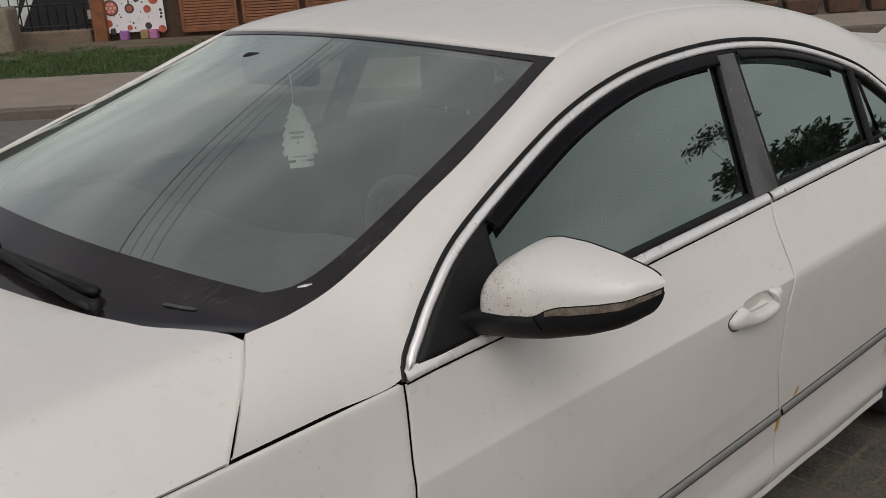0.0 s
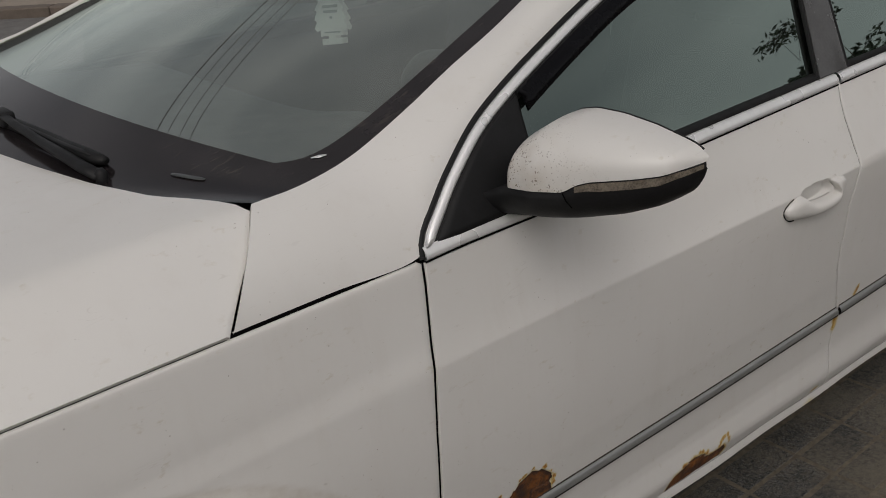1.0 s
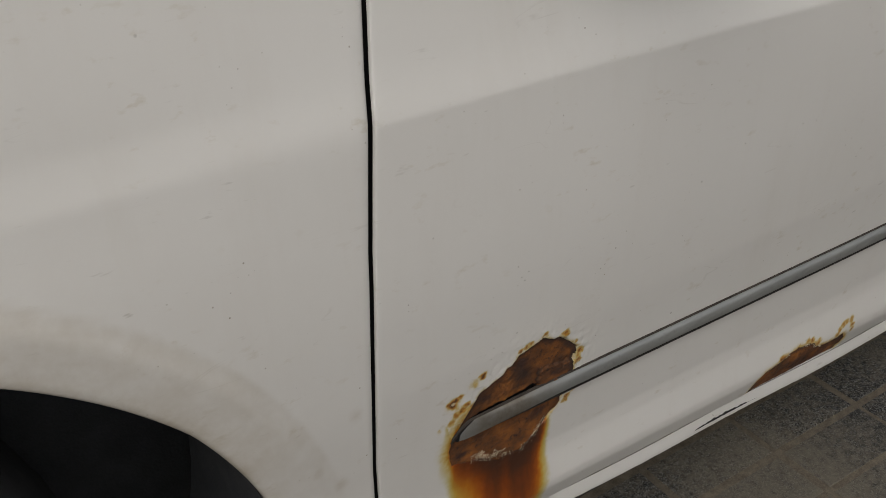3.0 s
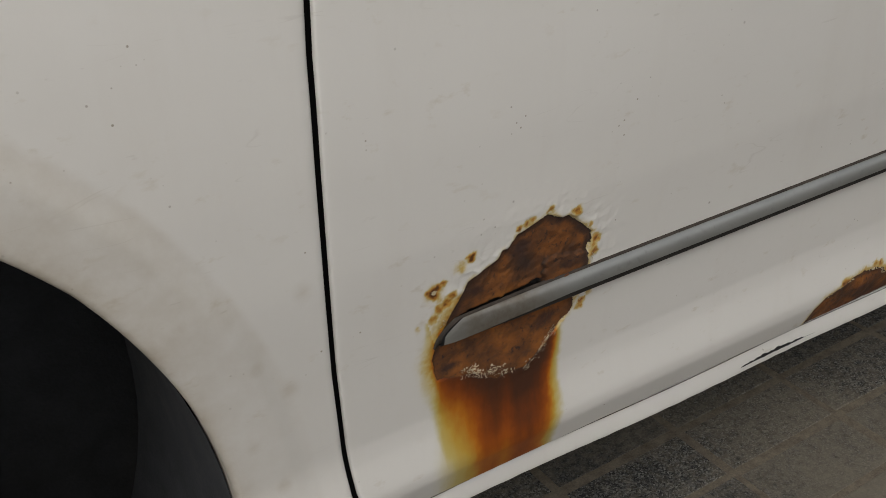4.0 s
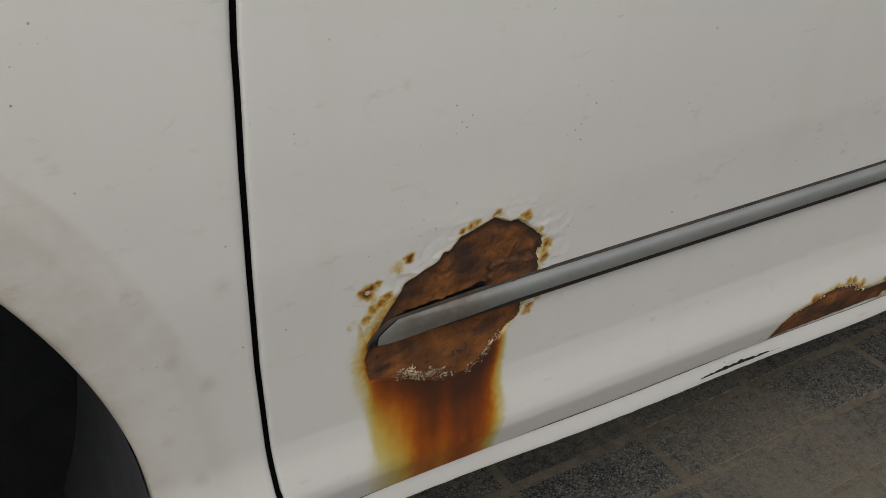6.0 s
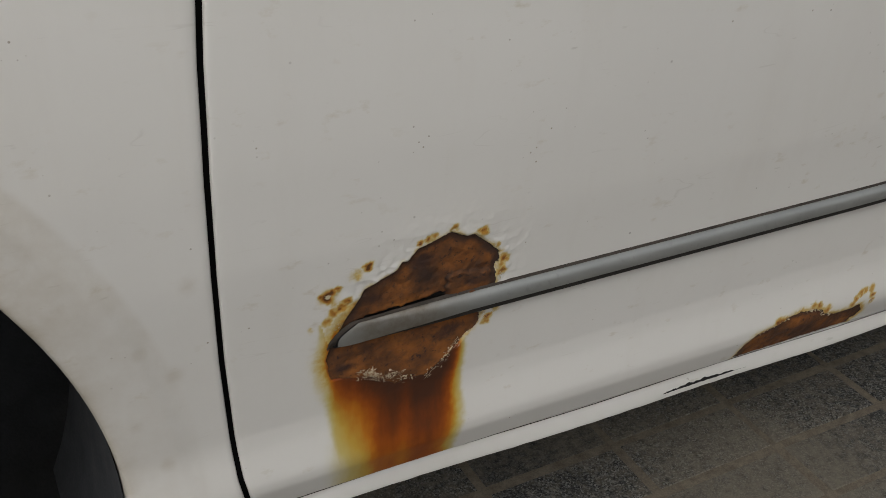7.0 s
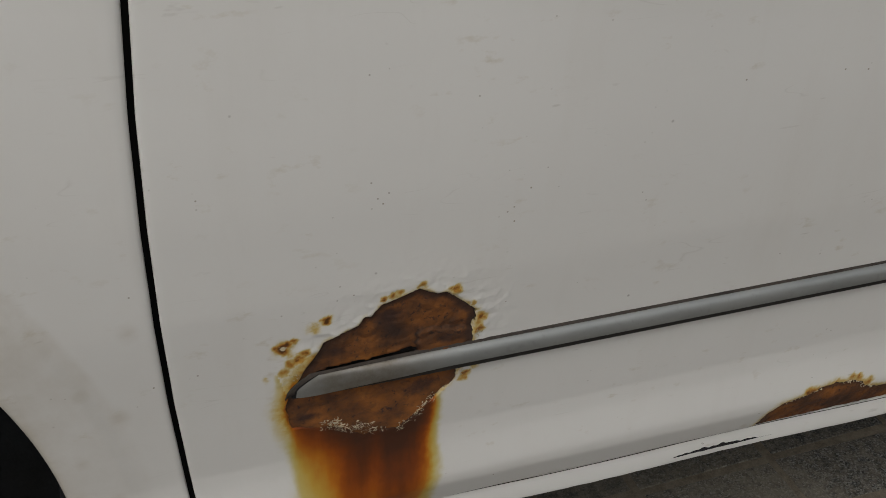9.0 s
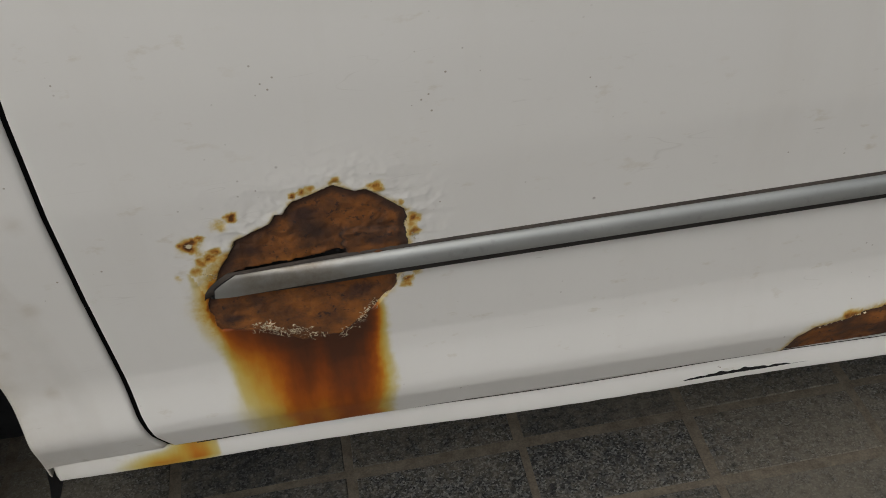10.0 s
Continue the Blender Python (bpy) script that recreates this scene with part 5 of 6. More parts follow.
wheel(2.06, 0.13, 0.325, 0.325)
liner = []
for y in (0.03, 0.30):
    liner.append([(R_ARCH[0] + 0.395 * math.cos(t), y, R_ARCH[1] + 0.395 * math.sin(t)) for t in np.radians(np.linspace(-20, 200, 40))])
sheet("arch_liner", liner, M_GAP, car)

# wing mirror
mirror = new("wing_mirror")
mirror.parent = car
tagged(mirror, "white wing mirror with black underside, speckled with dirt")


def mirror_section(k):
    xf = np.interp(k, [0, 0.12, 0.3, 0.55, 0.8, 0.93, 1], [0.118, 0.090, 0.092, 0.115, 0.150, 0.182, 0.225])
    xb = np.interp(k, [0, 0.3, 1], [0.205, 0.225, 0.243])
    zt = np.interp(k, [0, 0.05, 0.12, 0.22, 0.32, 0.50, 0.70, 0.88, 1], [1.046, 1.064, 1.085, 1.103, 1.108, 1.107, 1.099, 1.087, 1.078])
    zs_ = np.interp(k, [0, 0.17, 0.33, 0.45, 0.48, 0.54, 0.60, 0.65, 0.79, 0.90, 0.98, 1], [1.010, 1.013, 1.018, 1.021, 1.024, 1.035, 1.041, 1.043, 1.049, 1.053, 1.060, 1.062])
    zb = np.interp(k, [-0.2, 0.12, 0.36, 0.50, 0.68, 0.835, 0.94, 1], [0.946, 0.952, 0.963, 0.970, 0.982, 0.999, 1.019, 1.034])
    end = max(0.0004, 1 - max(0.0, (k - 0.90) / 0.10) ** 2.6) ** (1 / 2.6)
    start = math.sqrt(max(0.05, 1 - min(1.0, max(0.0, (0.07 - k) / 0.07)) ** 2))
    zt, zb = zs_ + (zt - zs_) * max(0.52, end) * start, zs_ + (zb - zs_) * max(0.35, end)
    xf = xb - (xb - xf) * (0.35 + 0.65 * end) * (start if k >= 0 else 1.0)
    y = 0.036 - 0.263 * k
    return xf, xb, zt, zs_, zb, y


ks = np.unique(np.r_[np.linspace(0, 0.16, 10), np.linspace(0.16, 0.85, 24), 1 - 0.15 * np.linspace(1, 0, 12) ** 1.6])
cap_r, low_r, face_r, rim_r = [], [], [], []
for k in ks:
    xf, xb, zt, zm, zb, y = mirror_section(k)
    a = np.linspace(0, math.pi / 2, 14)
    cap_r.append([(xb - (xb - xf) * math.sin(q) ** 0.75, y, zm + (zt - zm) * math.cos(q) ** 0.72) for q in a])
    rim_r.append(Vector((xb + 0.001, y, zt - 0.0006)))
    face_r.append([(xb - 0.004, y, zb + (zt - zb) * q) for q in np.linspace(0.03, 0.97, 6)])
for k in np.r_[np.linspace(-0.2, 0, 6)[:-1], ks]:
    xf, xb, zt, zm, zb, y = mirror_section(k)
    if k < 0.12:
        xf = float(np.interp(k, [-0.2, 0.0, 0.12], [0.045, 0.080, 0.090]))
    zm = float(np.interp(k, [-0.2, 0.08], [0.984, zm])) if k < 0.08 else zm
    row = [(xb - 0.004, y, zm - 0.002), (0.5 * (xb + xf), y, zm - 0.0014)]
    low_r.append(row + [(xb - (xb - xf - 0.001) * math.cos(q) ** 0.55, y, zm - 0.0014 + (zb - zm) * math.sin(q) ** 0.7) for q in a])
xf, xb, zt, zm, zb, y = mirror_section(1.0)
tip = (0.5 * (xf + xb), y - 0.0025, 0.5 * (zt + zm))
cap_r.append([tuple(np.array(p) * 0.35 + np.array(tip) * 0.65 + (0, -0.001, 0)) for p in cap_r[-1]])
cap_r.append([tip] * 14)
sheet("mirror_cap", cap_r, M_CAP, mirror, "white mirror cap with brown dirt specks", flip=True)
tube("mirror_rim", rim_r[4:-4], 0.0020, M_SEAL, mirror, "black rim of the mirror housing", seg=8)
low_r.append([tuple(np.array(low_r[-1]).mean(0) + (0, -0.001, 0))] * 16)
sheet("mirror_base", low_r, M_BLACK, mirror, "black plastic mirror underside", flip=True)
sheet("mirror_glass", face_r, M_SEAL, mirror)
seam = [mirror_section(k) for k in (0.47, 0.49, 0.52)]
tube("base_seam", [(xf - 0.0004, y, zm - 0.002 - 0.014 * i) for i, (xf, xb, zt, zm, zb, y) in enumerate(seam)], 0.0009, M_GAP, mirror, seg=6)
lens_k = np.linspace(0.535, 0.999, 40)
lens = []
for h in np.linspace(0, 1, 5):
    row = []
    for k in lens_k:
        xf, xb, zt, zm, zb, y = mirror_section(k)
        drop = float(np.interp(k, [0.53, 0.65, 0.9, 1.0], [0.008, 0.0125, 0.0115, 0.006])) * h
        z = zm - 0.0018 - drop
        q = math.asin(min(1.0, max(0.0, (zm - 0.0014 - z) / (zm - zb))) ** (1 / 0.7))
        row.append((xb - (xb - xf + 0.0012) * math.cos(q) ** 0.55, y - (0.0015 if k > 0.96 else 0), z))
    lens.append(row)
sheet("indicator_lens", lens, M_LENS, mirror, "dirty clear indicator lens", flip=True)

# door handle: a broad pad, an arm sweeping under the recess and a turned-up end
h_low = curve([(0.771, 0.7645), (0.777, 0.752), (0.792, 0.742), (0.826, 0.735), (0.891, 0.729), (0.944, 0.733), (0.965, 0.748), (0.976, 0.765), (0.974, 0.780)], 60)
h_upp = curve([(0.771, 0.766), (0.783, 0.776), (0.802, 0.783), (0.824, 0.784), (0.842, 0.772), (0.866, 0.760), (0.918, 0.757), (0.942, 0.762), (0.940, 0.772), (0.930, 0.789), (0.968, 0.785)], 60)
hp = []
for v in np.linspace(0, 1, 15):
    p = h_low * (1 - v) + h_upp * v
    bulge = np.maximum(0, 1 - abs(2 * v - 1) ** 2.6) ** 0.5
    rise = 0.021 * np.interp(np.linspace(0, 1, 60), [0, 0.05, 0.14, 0.4, 0.8, 0.95, 1], [0.05, 0.55, 0.85, 1.05, 1.0, 0.7, 0.25])
    hp.append(np.stack([p[:, 0], side(p[:, 0], p[:, 1]) + 0.002 - rise * bulge, p[:, 1]], 1))
sheet("door_handle", hp, M_PAINT, front_door, "white pull handle", back=(0, 0.004, 0))
rim = [(0.800, 0.7835), (0.7825, 0.7770), (0.7700, 0.7655), (0.7760, 0.7510), (0.7900, 0.7405), (0.806, 0.7375)]
# A black bar at the pad's edge stands in for the shaded gap.
tube("handle_gap", [(x, float(side(x, z)) - 0.0008, z) for x, z in curve(rim, 20)], 0.0010, M_GAP, front_door, seg=6)

# windscreen wiper
wiper = new("wiper")
wiper.parent = car


def on_glass(x, y, up=0.0):
    d = (scr[..., 0] - x) ** 2 + (scr[..., 1] - y) ** 2
    return Vector((x, y, float(scr[..., 2].ravel()[np.argmin(d)]) + up))


nut, joint = Vector((-0.352, 0.384, 1.062)), on_glass(-0.374, 0.745, 0.034)
bl = [on_glass(x, y, 0.012) for x, y in curve([(-0.331, 0.416), (-0.344, 0.5075), (-0.352, 0.609), (-0.360, 0.70), (-0.368, 0.80), (-0.375, 1.0)], 24)]
for i in range(1, 23):
    bl[i].z = 0.25 * bl[i - 1].z + 0.5 * bl[i].z + 0.25 * bl[i + 1].z
blade = tube("wiper_blade", bl, [0.008, 0.0120] + [0.0125] * 22, M_SEAL, wiper, seg=8, flat=0.8)
tube("wiper_spoiler", [p + Vector((-0.006, 0, 0.007)) for p in bl[1:]], [0.003] + [0.005] * 22, M_BLACK, wiper, seg=6, flat=0.6)
arm = [nut + Vector((0, 0, 0.006)), on_glass(-0.361, 0.43, 0.016), on_glass(-0.366, 0.49, 0.020), on_glass(-0.371, 0.58, 0.026), on_glass(-0.375, 0.67, 0.030), joint]
tube("wiper_arm", arm, [0.013, 0.012, 0.011, 0.009, 0.008, 0.008], M_BLACK, wiper, flat=0.55)
part("wiper_clip", box_bm((0.026, 0.05, 0.026), joint + Vector((0.004, 0, -0.008)), 0.006), M_BLACK, wiper)
tube("wiper_nut", [nut + Vector((0, 0, -0.02)), nut + Vector((0, 0, 0.012)), nut + Vector((0, 0, 0.018))], [0.010, 0.009, 0.005], M_BLACK, wiper, "worn metal wiper nut", seg=14)

# interior
dash = []
for s in np.linspace(0, 1, 14):
    x = -0.20 + 0.62 * s
    z = 0.985 - 0.05 * s - 0.25 * max(0, s - 0.7) ** 1.3 * 3
    dash.append([(x, y, z + 0.045 * math.exp(-((y - 0.50) / 0.20) ** 2) * math.exp(-((s - 0.7) / 0.28) ** 2)) for y in np.linspace(0.16, 2 * MID - 0.16, 30)])
sheet("dashboard", dash, M_DASH, car, "dark grey dashboard", flip=True)


def seat(cy):
    root = new("seat")
    root.parent = car
    part("seat_base", box_bm((0.5, 0.48, 0.16), (0.88, cy, 0.52), 0.05, 3), M_SEAT, root)
    part("seat_back", box_bm((0.13, 0.46, 0.58), (1.20, cy, 0.70), 0.055, 3, pose(0, 0, 0, 0, 14, 0)), M_SEAT, root)
    part("headrest", box_bm((0.11, 0.28, 0.19), (1.27, cy, 1.095), 0.05, 4), M_SEAT, root)
    for q in (-0.05, 0.05):
        tube("headrest_post", [(1.255, cy + q, 0.94), (1.27, cy + q, 1.03)], 0.006, M_CHROME, root)


seat(0.50)
seat(1.245)
part("rear_bench", box_bm((0.2, 1.2, 0.62), (2.02, MID, 0.66), 0.06, 3, pose(0, 0, 0, 0, 18, 0)), M_SEAT, car)
part("cabin_floor", box_bm((2.3, 1.5, 0.05), (1.0, MID, 0.33)), M_SEAT, car)
ring = [(0.44 - 0.10 * math.sin(a) * 0.45, 0.50 + 0.185 * math.cos(a), 0.90 + 0.185 * math.sin(a) * 0.92) for a in np.linspace(0, 2 * math.pi, 41)]
sw = new("steering_wheel")
sw.parent = car
tube("steering_rim", ring, 0.016, M_DASH, sw)
tube("steering_hub", [(0.40, 0.50, 0.90), (0.45, 0.50, 0.905)], [0.07, 0.06], M_DASH, sw, seg=16)
rv = new("rear_view_mirror")
rv.parent = car
part("mirror_shell", box_bm((0.045, 0.23, 0.075), (0.425, 0.972, 1.268), 0.020, 3, pose(0, 0, 0, 0, 0, 12)), M_SEAL, rv)
tube("mirror_stalk", [(0.460, MID + 0.03, 1.280), (0.448, MID + 0.05, 1.280), (0.435, 0.93, 1.275)], 0.012, M_SEAL, rv)
sheet("headliner", roof_rows * (1, 1, 1) + (0, 0, -0.030), plain("grey_headlining", (0.16, 0.16, 0.155), 0.95), car, "grey cloth headlining", flip=True)

# ---- paving ----
def paver_mesh():
    bm = box_bm((0.189, 0.0885, 0.05), (0, 0, 0), 0.0012, 1)
    me = bpy.data.meshes.new("paving_block")
    bm.to_mesh(me)
    bm.free()
    me.materials.append(M_PAVER)
    return me


paving = empty("paving", "worn dusty grey concrete block paving", "pavement", kind="structure")
BLOCK = paver_mesh()
rest = []
rng = random.Random(4)
for j in range(-60, 80):
    y = 0.110 + 0.1 * j
    for i in range(-40, 60):
        x = 0.262 - 0.1 + (0.1 if j % 2 else 0.0) + 0.1 + 0.2 * i - (0.1 if j % 2 == 0 else 0.0)
        if not (-0.7 < x < 2.5 and -0.95 < y < 0.75):
            if -4 < x < 7 and -5 < y < 6:
                rest.append((x, y))
            continue
        o = new("block", BLOCK)
        o.parent = paving
        o.location = (x + rng.uniform(-0.002, 0.002), y + rng.uniform(-0.002, 0.002), -0.025 + rng.uniform(-0.0003, 0.0010))
        o.rotation_euler = (rng.uniform(-0.008, 0.008), rng.uniform(-0.006, 0.006), rng.uniform(-0.012, 0.012))
v, f = [], []
for x, y in rest:
    b = len(v)
    dz = rng.uniform(-0.001, 0.002)
    for sx_, sy_, h in ((1, 1, 0), (-1, 1, 0), (-1, -1, 0), (1, -1, 0)):
        v.append((x + 0.0905 * sx_, y + 0.0405 * sy_, dz))
    for sx_, sy_ in ((1, 1), (-1, 1), (-1, -1), (1, -1)):
        v.append((x + 0.0945 * sx_, y + 0.0442 * sy_, -0.02))
    f.append((b, b + 1, b + 2, b + 3))
    f += [(b + (k + 1) % 4, b + k, b + 4 + k, b + 4 + (k + 1) % 4) for k in range(4)]
o = raw("far_blocks", v, f, M_PAVER, paving, smooth=False)
tagged(o, kind="stuff")

# ---- hanging air freshener ----
M_CARD = plain("pale_card", (0.62, 0.66, 0.62), 0.8, var=0.06)
M_PRINT = plain("grey_print", (0.20, 0.24, 0.22), 0.8)


def tree_card(size):
    """Outline of a fir-shaped card, tip up, with a foot bar."""
    half = [(0.0, 0.075), (0.010, 0.060), (0.008, 0.056), (0.018, 0.042), (0.014, 0.038), (0.026, 0.022), (0.021, 0.018), (0.032, 0.000), (0.027, -0.004), (0.035, -0.022), (0.029, -0.026), (0.036, -0.040), (0.030, -0.048), (0.024, -0.044), (0.024, -0.058), (0.007, -0.058), (0.007, -0.064), (0.022, -0.064), (0.022, -0.077)]
    pts = half + [(-x, z) for x, z in reversed(half[1:])]
    return [(x * size, z * size) for x, z in pts]


def card_bm(outline, thick):
    bm = bmesh.new()
    vs = [bm.verts.new((x, 0, z)) for x, z in outline]
    f = bm.faces.new(vs)
    ext = bmesh.ops.extrude_face_region(bm, geom=[f])
    bmesh.ops.translate(bm, vec=(0, thick, 0), verts=[g for g in ext["geom"] if isinstance(g, bmesh.types.BMVert)])
    bmesh.ops.recalc_face_normals(bm, faces=bm.faces)
    bmesh.ops.triangulate(bm, faces=[f for f in bm.faces if len(f.verts) > 4])
    return bm


fresh = empty("air_freshener", "pale fir-shaped card air freshener hanging on a string", "air freshener")
fresh.matrix_world = pose(0.366, 0.851, 1.135, 0, 0, -38)
part("card", card_bm(tree_card(1.0), 0.0012), M_CARD, fresh, smooth=False)
# The card behind gets a darker copy of the pale colour, as shade.
b2 = part("card", card_bm(tree_card(0.95), 0.0012), plain("shaded_card", (0.50, 0.52, 0.48), 0.8, var=0.06), fresh, smooth=False)
b2.location = (0.012, 0.006, -0.004)
for z, w, h in ((0.006, 0.034, 0.006), (-0.005, 0.030, 0.006), (-0.018, 0.006, 0.005), (-0.050, 0.034, 0.003)):
    part("print_bar", box_bm((w, 0.0006, h), (0.002, -0.0006, z)), M_PRINT, fresh, smooth=False)
tube("string", [(0, 0, 0.074), (0.002, 0.004, 0.105), (0.0, 0.01, 0.14)], 0.0008, M_CARD, fresh, seg=6)

# ---- street round the car ----
M_ASPHALT = plain("asphalt", (0.135, 0.130, 0.122), 0.95, var=0.3, scale=9.0, bump=0.7, dist=0.004)
M_SLAB = plain("beige_pavement", (0.26, 0.22, 0.18), 0.95, var=0.18, scale=3.0, bump=0.4, dist=0.003)
M_DIRT = plain("bare_soil", (0.115, 0.092, 0.060), 1.0, var=0.4, scale=6.0, bump=0.6, dist=0.01)
M_BROWNWALL = plain("brown_boards", (0.062, 0.036, 0.022), 0.8, var=0.4, scale=5.0)
M_KERB = plain("kerb_stone", (0.13, 0.105, 0.085), 0.9, var=0.2, scale=12.0)
M_EARTH = plain("grass_soil", (0.060, 0.070, 0.028), 1.0, var=0.5, scale=3.0)
M_LEAF = plain("leaf_green", (0.044, 0.080, 0.016), 0.7, var=0.5, scale=2.0)
M_DARKLEAF = plain("dark_leaf", (0.025, 0.045, 0.016), 0.7, var=0.5, scale=2.0)
M_BARK = plain("bark", (0.07, 0.055, 0.04), 0.95, var=0.4, scale=20.0, bump=0.8, dist=0.01)
M_WALL = plain("stained_concrete", (0.17, 0.13, 0.09), 0.95, var=0.35, scale=4.0, bump=0.5, dist=0.004)
M_IRON = plain("black_iron", (0.012, 0.012, 0.012), 0.6)
M_WOOD = plain("brown_slats", (0.20, 0.075, 0.030), 0.65, var=0.35, scale=7.0, bump=0.3)
M_STONE = plain("weathered_stone", (0.19, 0.16, 0.12), 0.95, var=0.4, scale=10.0, bump=0.8, dist=0.006)


def slab(name, x0, x1, y0, y1, z0, z1, mat, label, cat, bevel=0.0):
    return tagged(part(name, box_bm((x1 - x0, y1 - y0, z1 - z0), ((x0 + x1) / 2, (y0 + y1) / 2, (z0 + z1) / 2), bevel, 1), mat, smooth=False), label, cat, kind="structure")


# the street runs at an angle to the parked car: s along it, d away from the car
STREET = Matrix.Translation((5.05, 13.6, 0)) @ pose(0, 0, 0, 0, 0, -46) @ Matrix.Translation((-5.05, -14.0, 0))


def in_street(ob):
    ob.matrix_world = STREET @ ob.matrix_basis
    return ob


def street_slab(*args):
    return in_street(slab(*args))


street_slab("road", -30, 70, 5.3, 8.30, -0.05, 0.006, M_ASPHALT, "grey worn asphalt road", "road")
street_slab("road", 11.0, 70, 8.30, 10.75, -0.05, 0.006, M_ASPHALT, "grey worn asphalt road", "road")
street_slab("pavement", -30, 11.0, 8.48, 10.42, -0.05, 0.09, M_SLAB, "dusty beige pavement beyond the road", "pavement")
street_slab("pavement", 11.0, 40, 10.9, 12.1, -0.05, 0.09, M_SLAB, "dusty beige pavement by the garden", "pavement")
street_slab("verge", -30, 11.0, 10.42, 13.95, -0.05, 0.06, M_EARTH, "grass verge soil", "grass")
street_slab("dirt_strip", 1, 11.0, 13.0, 13.96, -0.05, 0.068, M_DIRT, "bare brown soil along the wall", "soil")
for k in range(40):
    o = part("kerb", box_bm((0.792, 0.17, 0.15), (-12 + k * 0.8, 8.39, 0.022), 0.012, 1), M_KERB, smooth=False)
    in_street(tagged(o, "dark grey kerb stone along the pavement", "kerb", kind="structure"))
for k in range(16):
    o = part("kerb", box_bm((0.792, 0.15, 0.15), (11.4 + k * 0.8, 10.825, 0.020), 0.012, 1), M_KERB, smooth=False)
    in_street(tagged(o, "dark grey kerb stone along the pavement", "kerb", kind="structure"))

# Unseen wall, added to block low sky and darken the lower doors.
slab("low_wall", -14, 20, -3.05, -2.80, -0.05, 1.25, M_WALL, "unseen stained concrete wall added to shade the lower doors", "wall", 0.02)

# grass blades on the verge
v, f = [], []
for i in range(26000):
    x, y = rng.uniform(2.5, 9.5), rng.uniform(10.36, 13.25)
    if noise.noise(Vector((x * 0.9, y * 1.6, 0))) < -0.28 or (y > 12.7 and noise.noise(Vector((x * 3, y * 3, 4))) < 0.05) or (y < 10.55 and noise.noise(Vector((x * 2.5, y * 2.5, 8))) < 0.0):
        continue
    a, h, w = rng.uniform(0, 6.28), rng.uniform(0.03, 0.10), rng.uniform(0.005, 0.012)
    dx, dy = math.cos(a) * w, math.sin(a) * w
    tx, ty = rng.uniform(-0.04, 0.04), rng.uniform(-0.04, 0.04)
    b = len(v)
    v += [(x - dx, y - dy, 0.055), (x + dx, y + dy, 0.055), (x + tx, y + ty, 0.05 + 0.7 * h)]
    f.append((b, b + 1, b + 2))
in_street(tagged(raw("grass", v, f, M_LEAF, smooth=False), "short patchy green grass", "grass", kind="stuff"))

# low wall, iron fence, banner, slatted panels, stone post
street_slab("low_wall", 0.5, 5.60, 14.0, 14.22, -0.05, 0.245, M_WALL, "stained low concrete wall under the fence", "wall", 0.015)
street_slab("low_wall", 5.60, 12.0, 14.20, 14.45, -0.05, 1.9, M_BROWNWALL, "dark brown boarded wall behind the banner", "wall", 0.01)
fence = empty("iron_fence", "black iron railing on a low wall", "fence")
for k in range(36):
    tube("bar", [(0.68 + k * 0.138, 14.12, 0.23), (0.68 + k * 0.138, 14.12, 1.5)], 0.010, M_IRON, fence, seg=6)
for z in (0.31, 0.62, 1.42):
    tube("rail", [(0.6, 14.12, z), (5.58, 14.12, z)], 0.014, M_IRON, fence, seg=6)
in_street(fence)
street_slab("house_wall", -6, 6.0, 16.2, 16.5, 0.0, 2.1, plain("dark_facade", (0.022, 0.021, 0.024), 0.9, var=0.3), "dark wall behind the fence", "wall")
tarp = empty("white_sheet", "white sheet hanging behind the iron fence", "sheet")
for x, w, lean in ((4.02, 0.30, 16), (4.36, 0.10, 30), (3.45, 0.24, 8)):
    part("cloth", box_bm((w, 0.012, 1.0), (x, 15.0, 0.72), 0.0, 1, pose(0, 0, 0, 0, lean, 0)), M_CARD, tarp, smooth=False)
in_street(tarp)
gate_post = empty("wooden_post", "brown painted wooden post beside the railing", "post")
part("shaft", box_bm((0.20, 0.10, 1.9), (5.74, 14.06, 0.95), 0.008, 1), M_WOOD, gate_post, smooth=False)
part("hinge", box_bm((0.05, 0.03, 0.13), (5.63, 14.00, 0.46), 0.006, 1), plain("pale_hinge", (0.30, 0.27, 0.24), 0.5), gate_post, smooth=False)
in_street(gate_post)

banner = empty("banner", "white banner printed with red and black round motifs", "banner")
part("sheet", box_bm((0.93, 0.012, 1.15), (6.235, 14.12, 0.735), 0.004, 1), plain("white_vinyl", (0.72, 0.70, 0.70), 0.5, var=0.06), banner, smooth=False)
M_RED, M_INK = plain("red_print", (0.42, 0.10, 0.06), 0.5, var=0.5, scale=14.0), plain("dark_print", (0.05, 0.045, 0.06), 0.5)
M_PALE = plain("pink_print", (0.60, 0.36, 0.30), 0.5, var=0.2, scale=14.0)


def motif(x, z, r, mt, lift=0.0, name="motif"):
    disc = part(name, card_bm([(x + r * math.cos(a), z + r * math.sin(a)) for a in np.linspace(0, 2 * math.pi, 21)[:-1]], 0.003), mt, banner, smooth=False)
    disc.location.y = 14.111 - lift


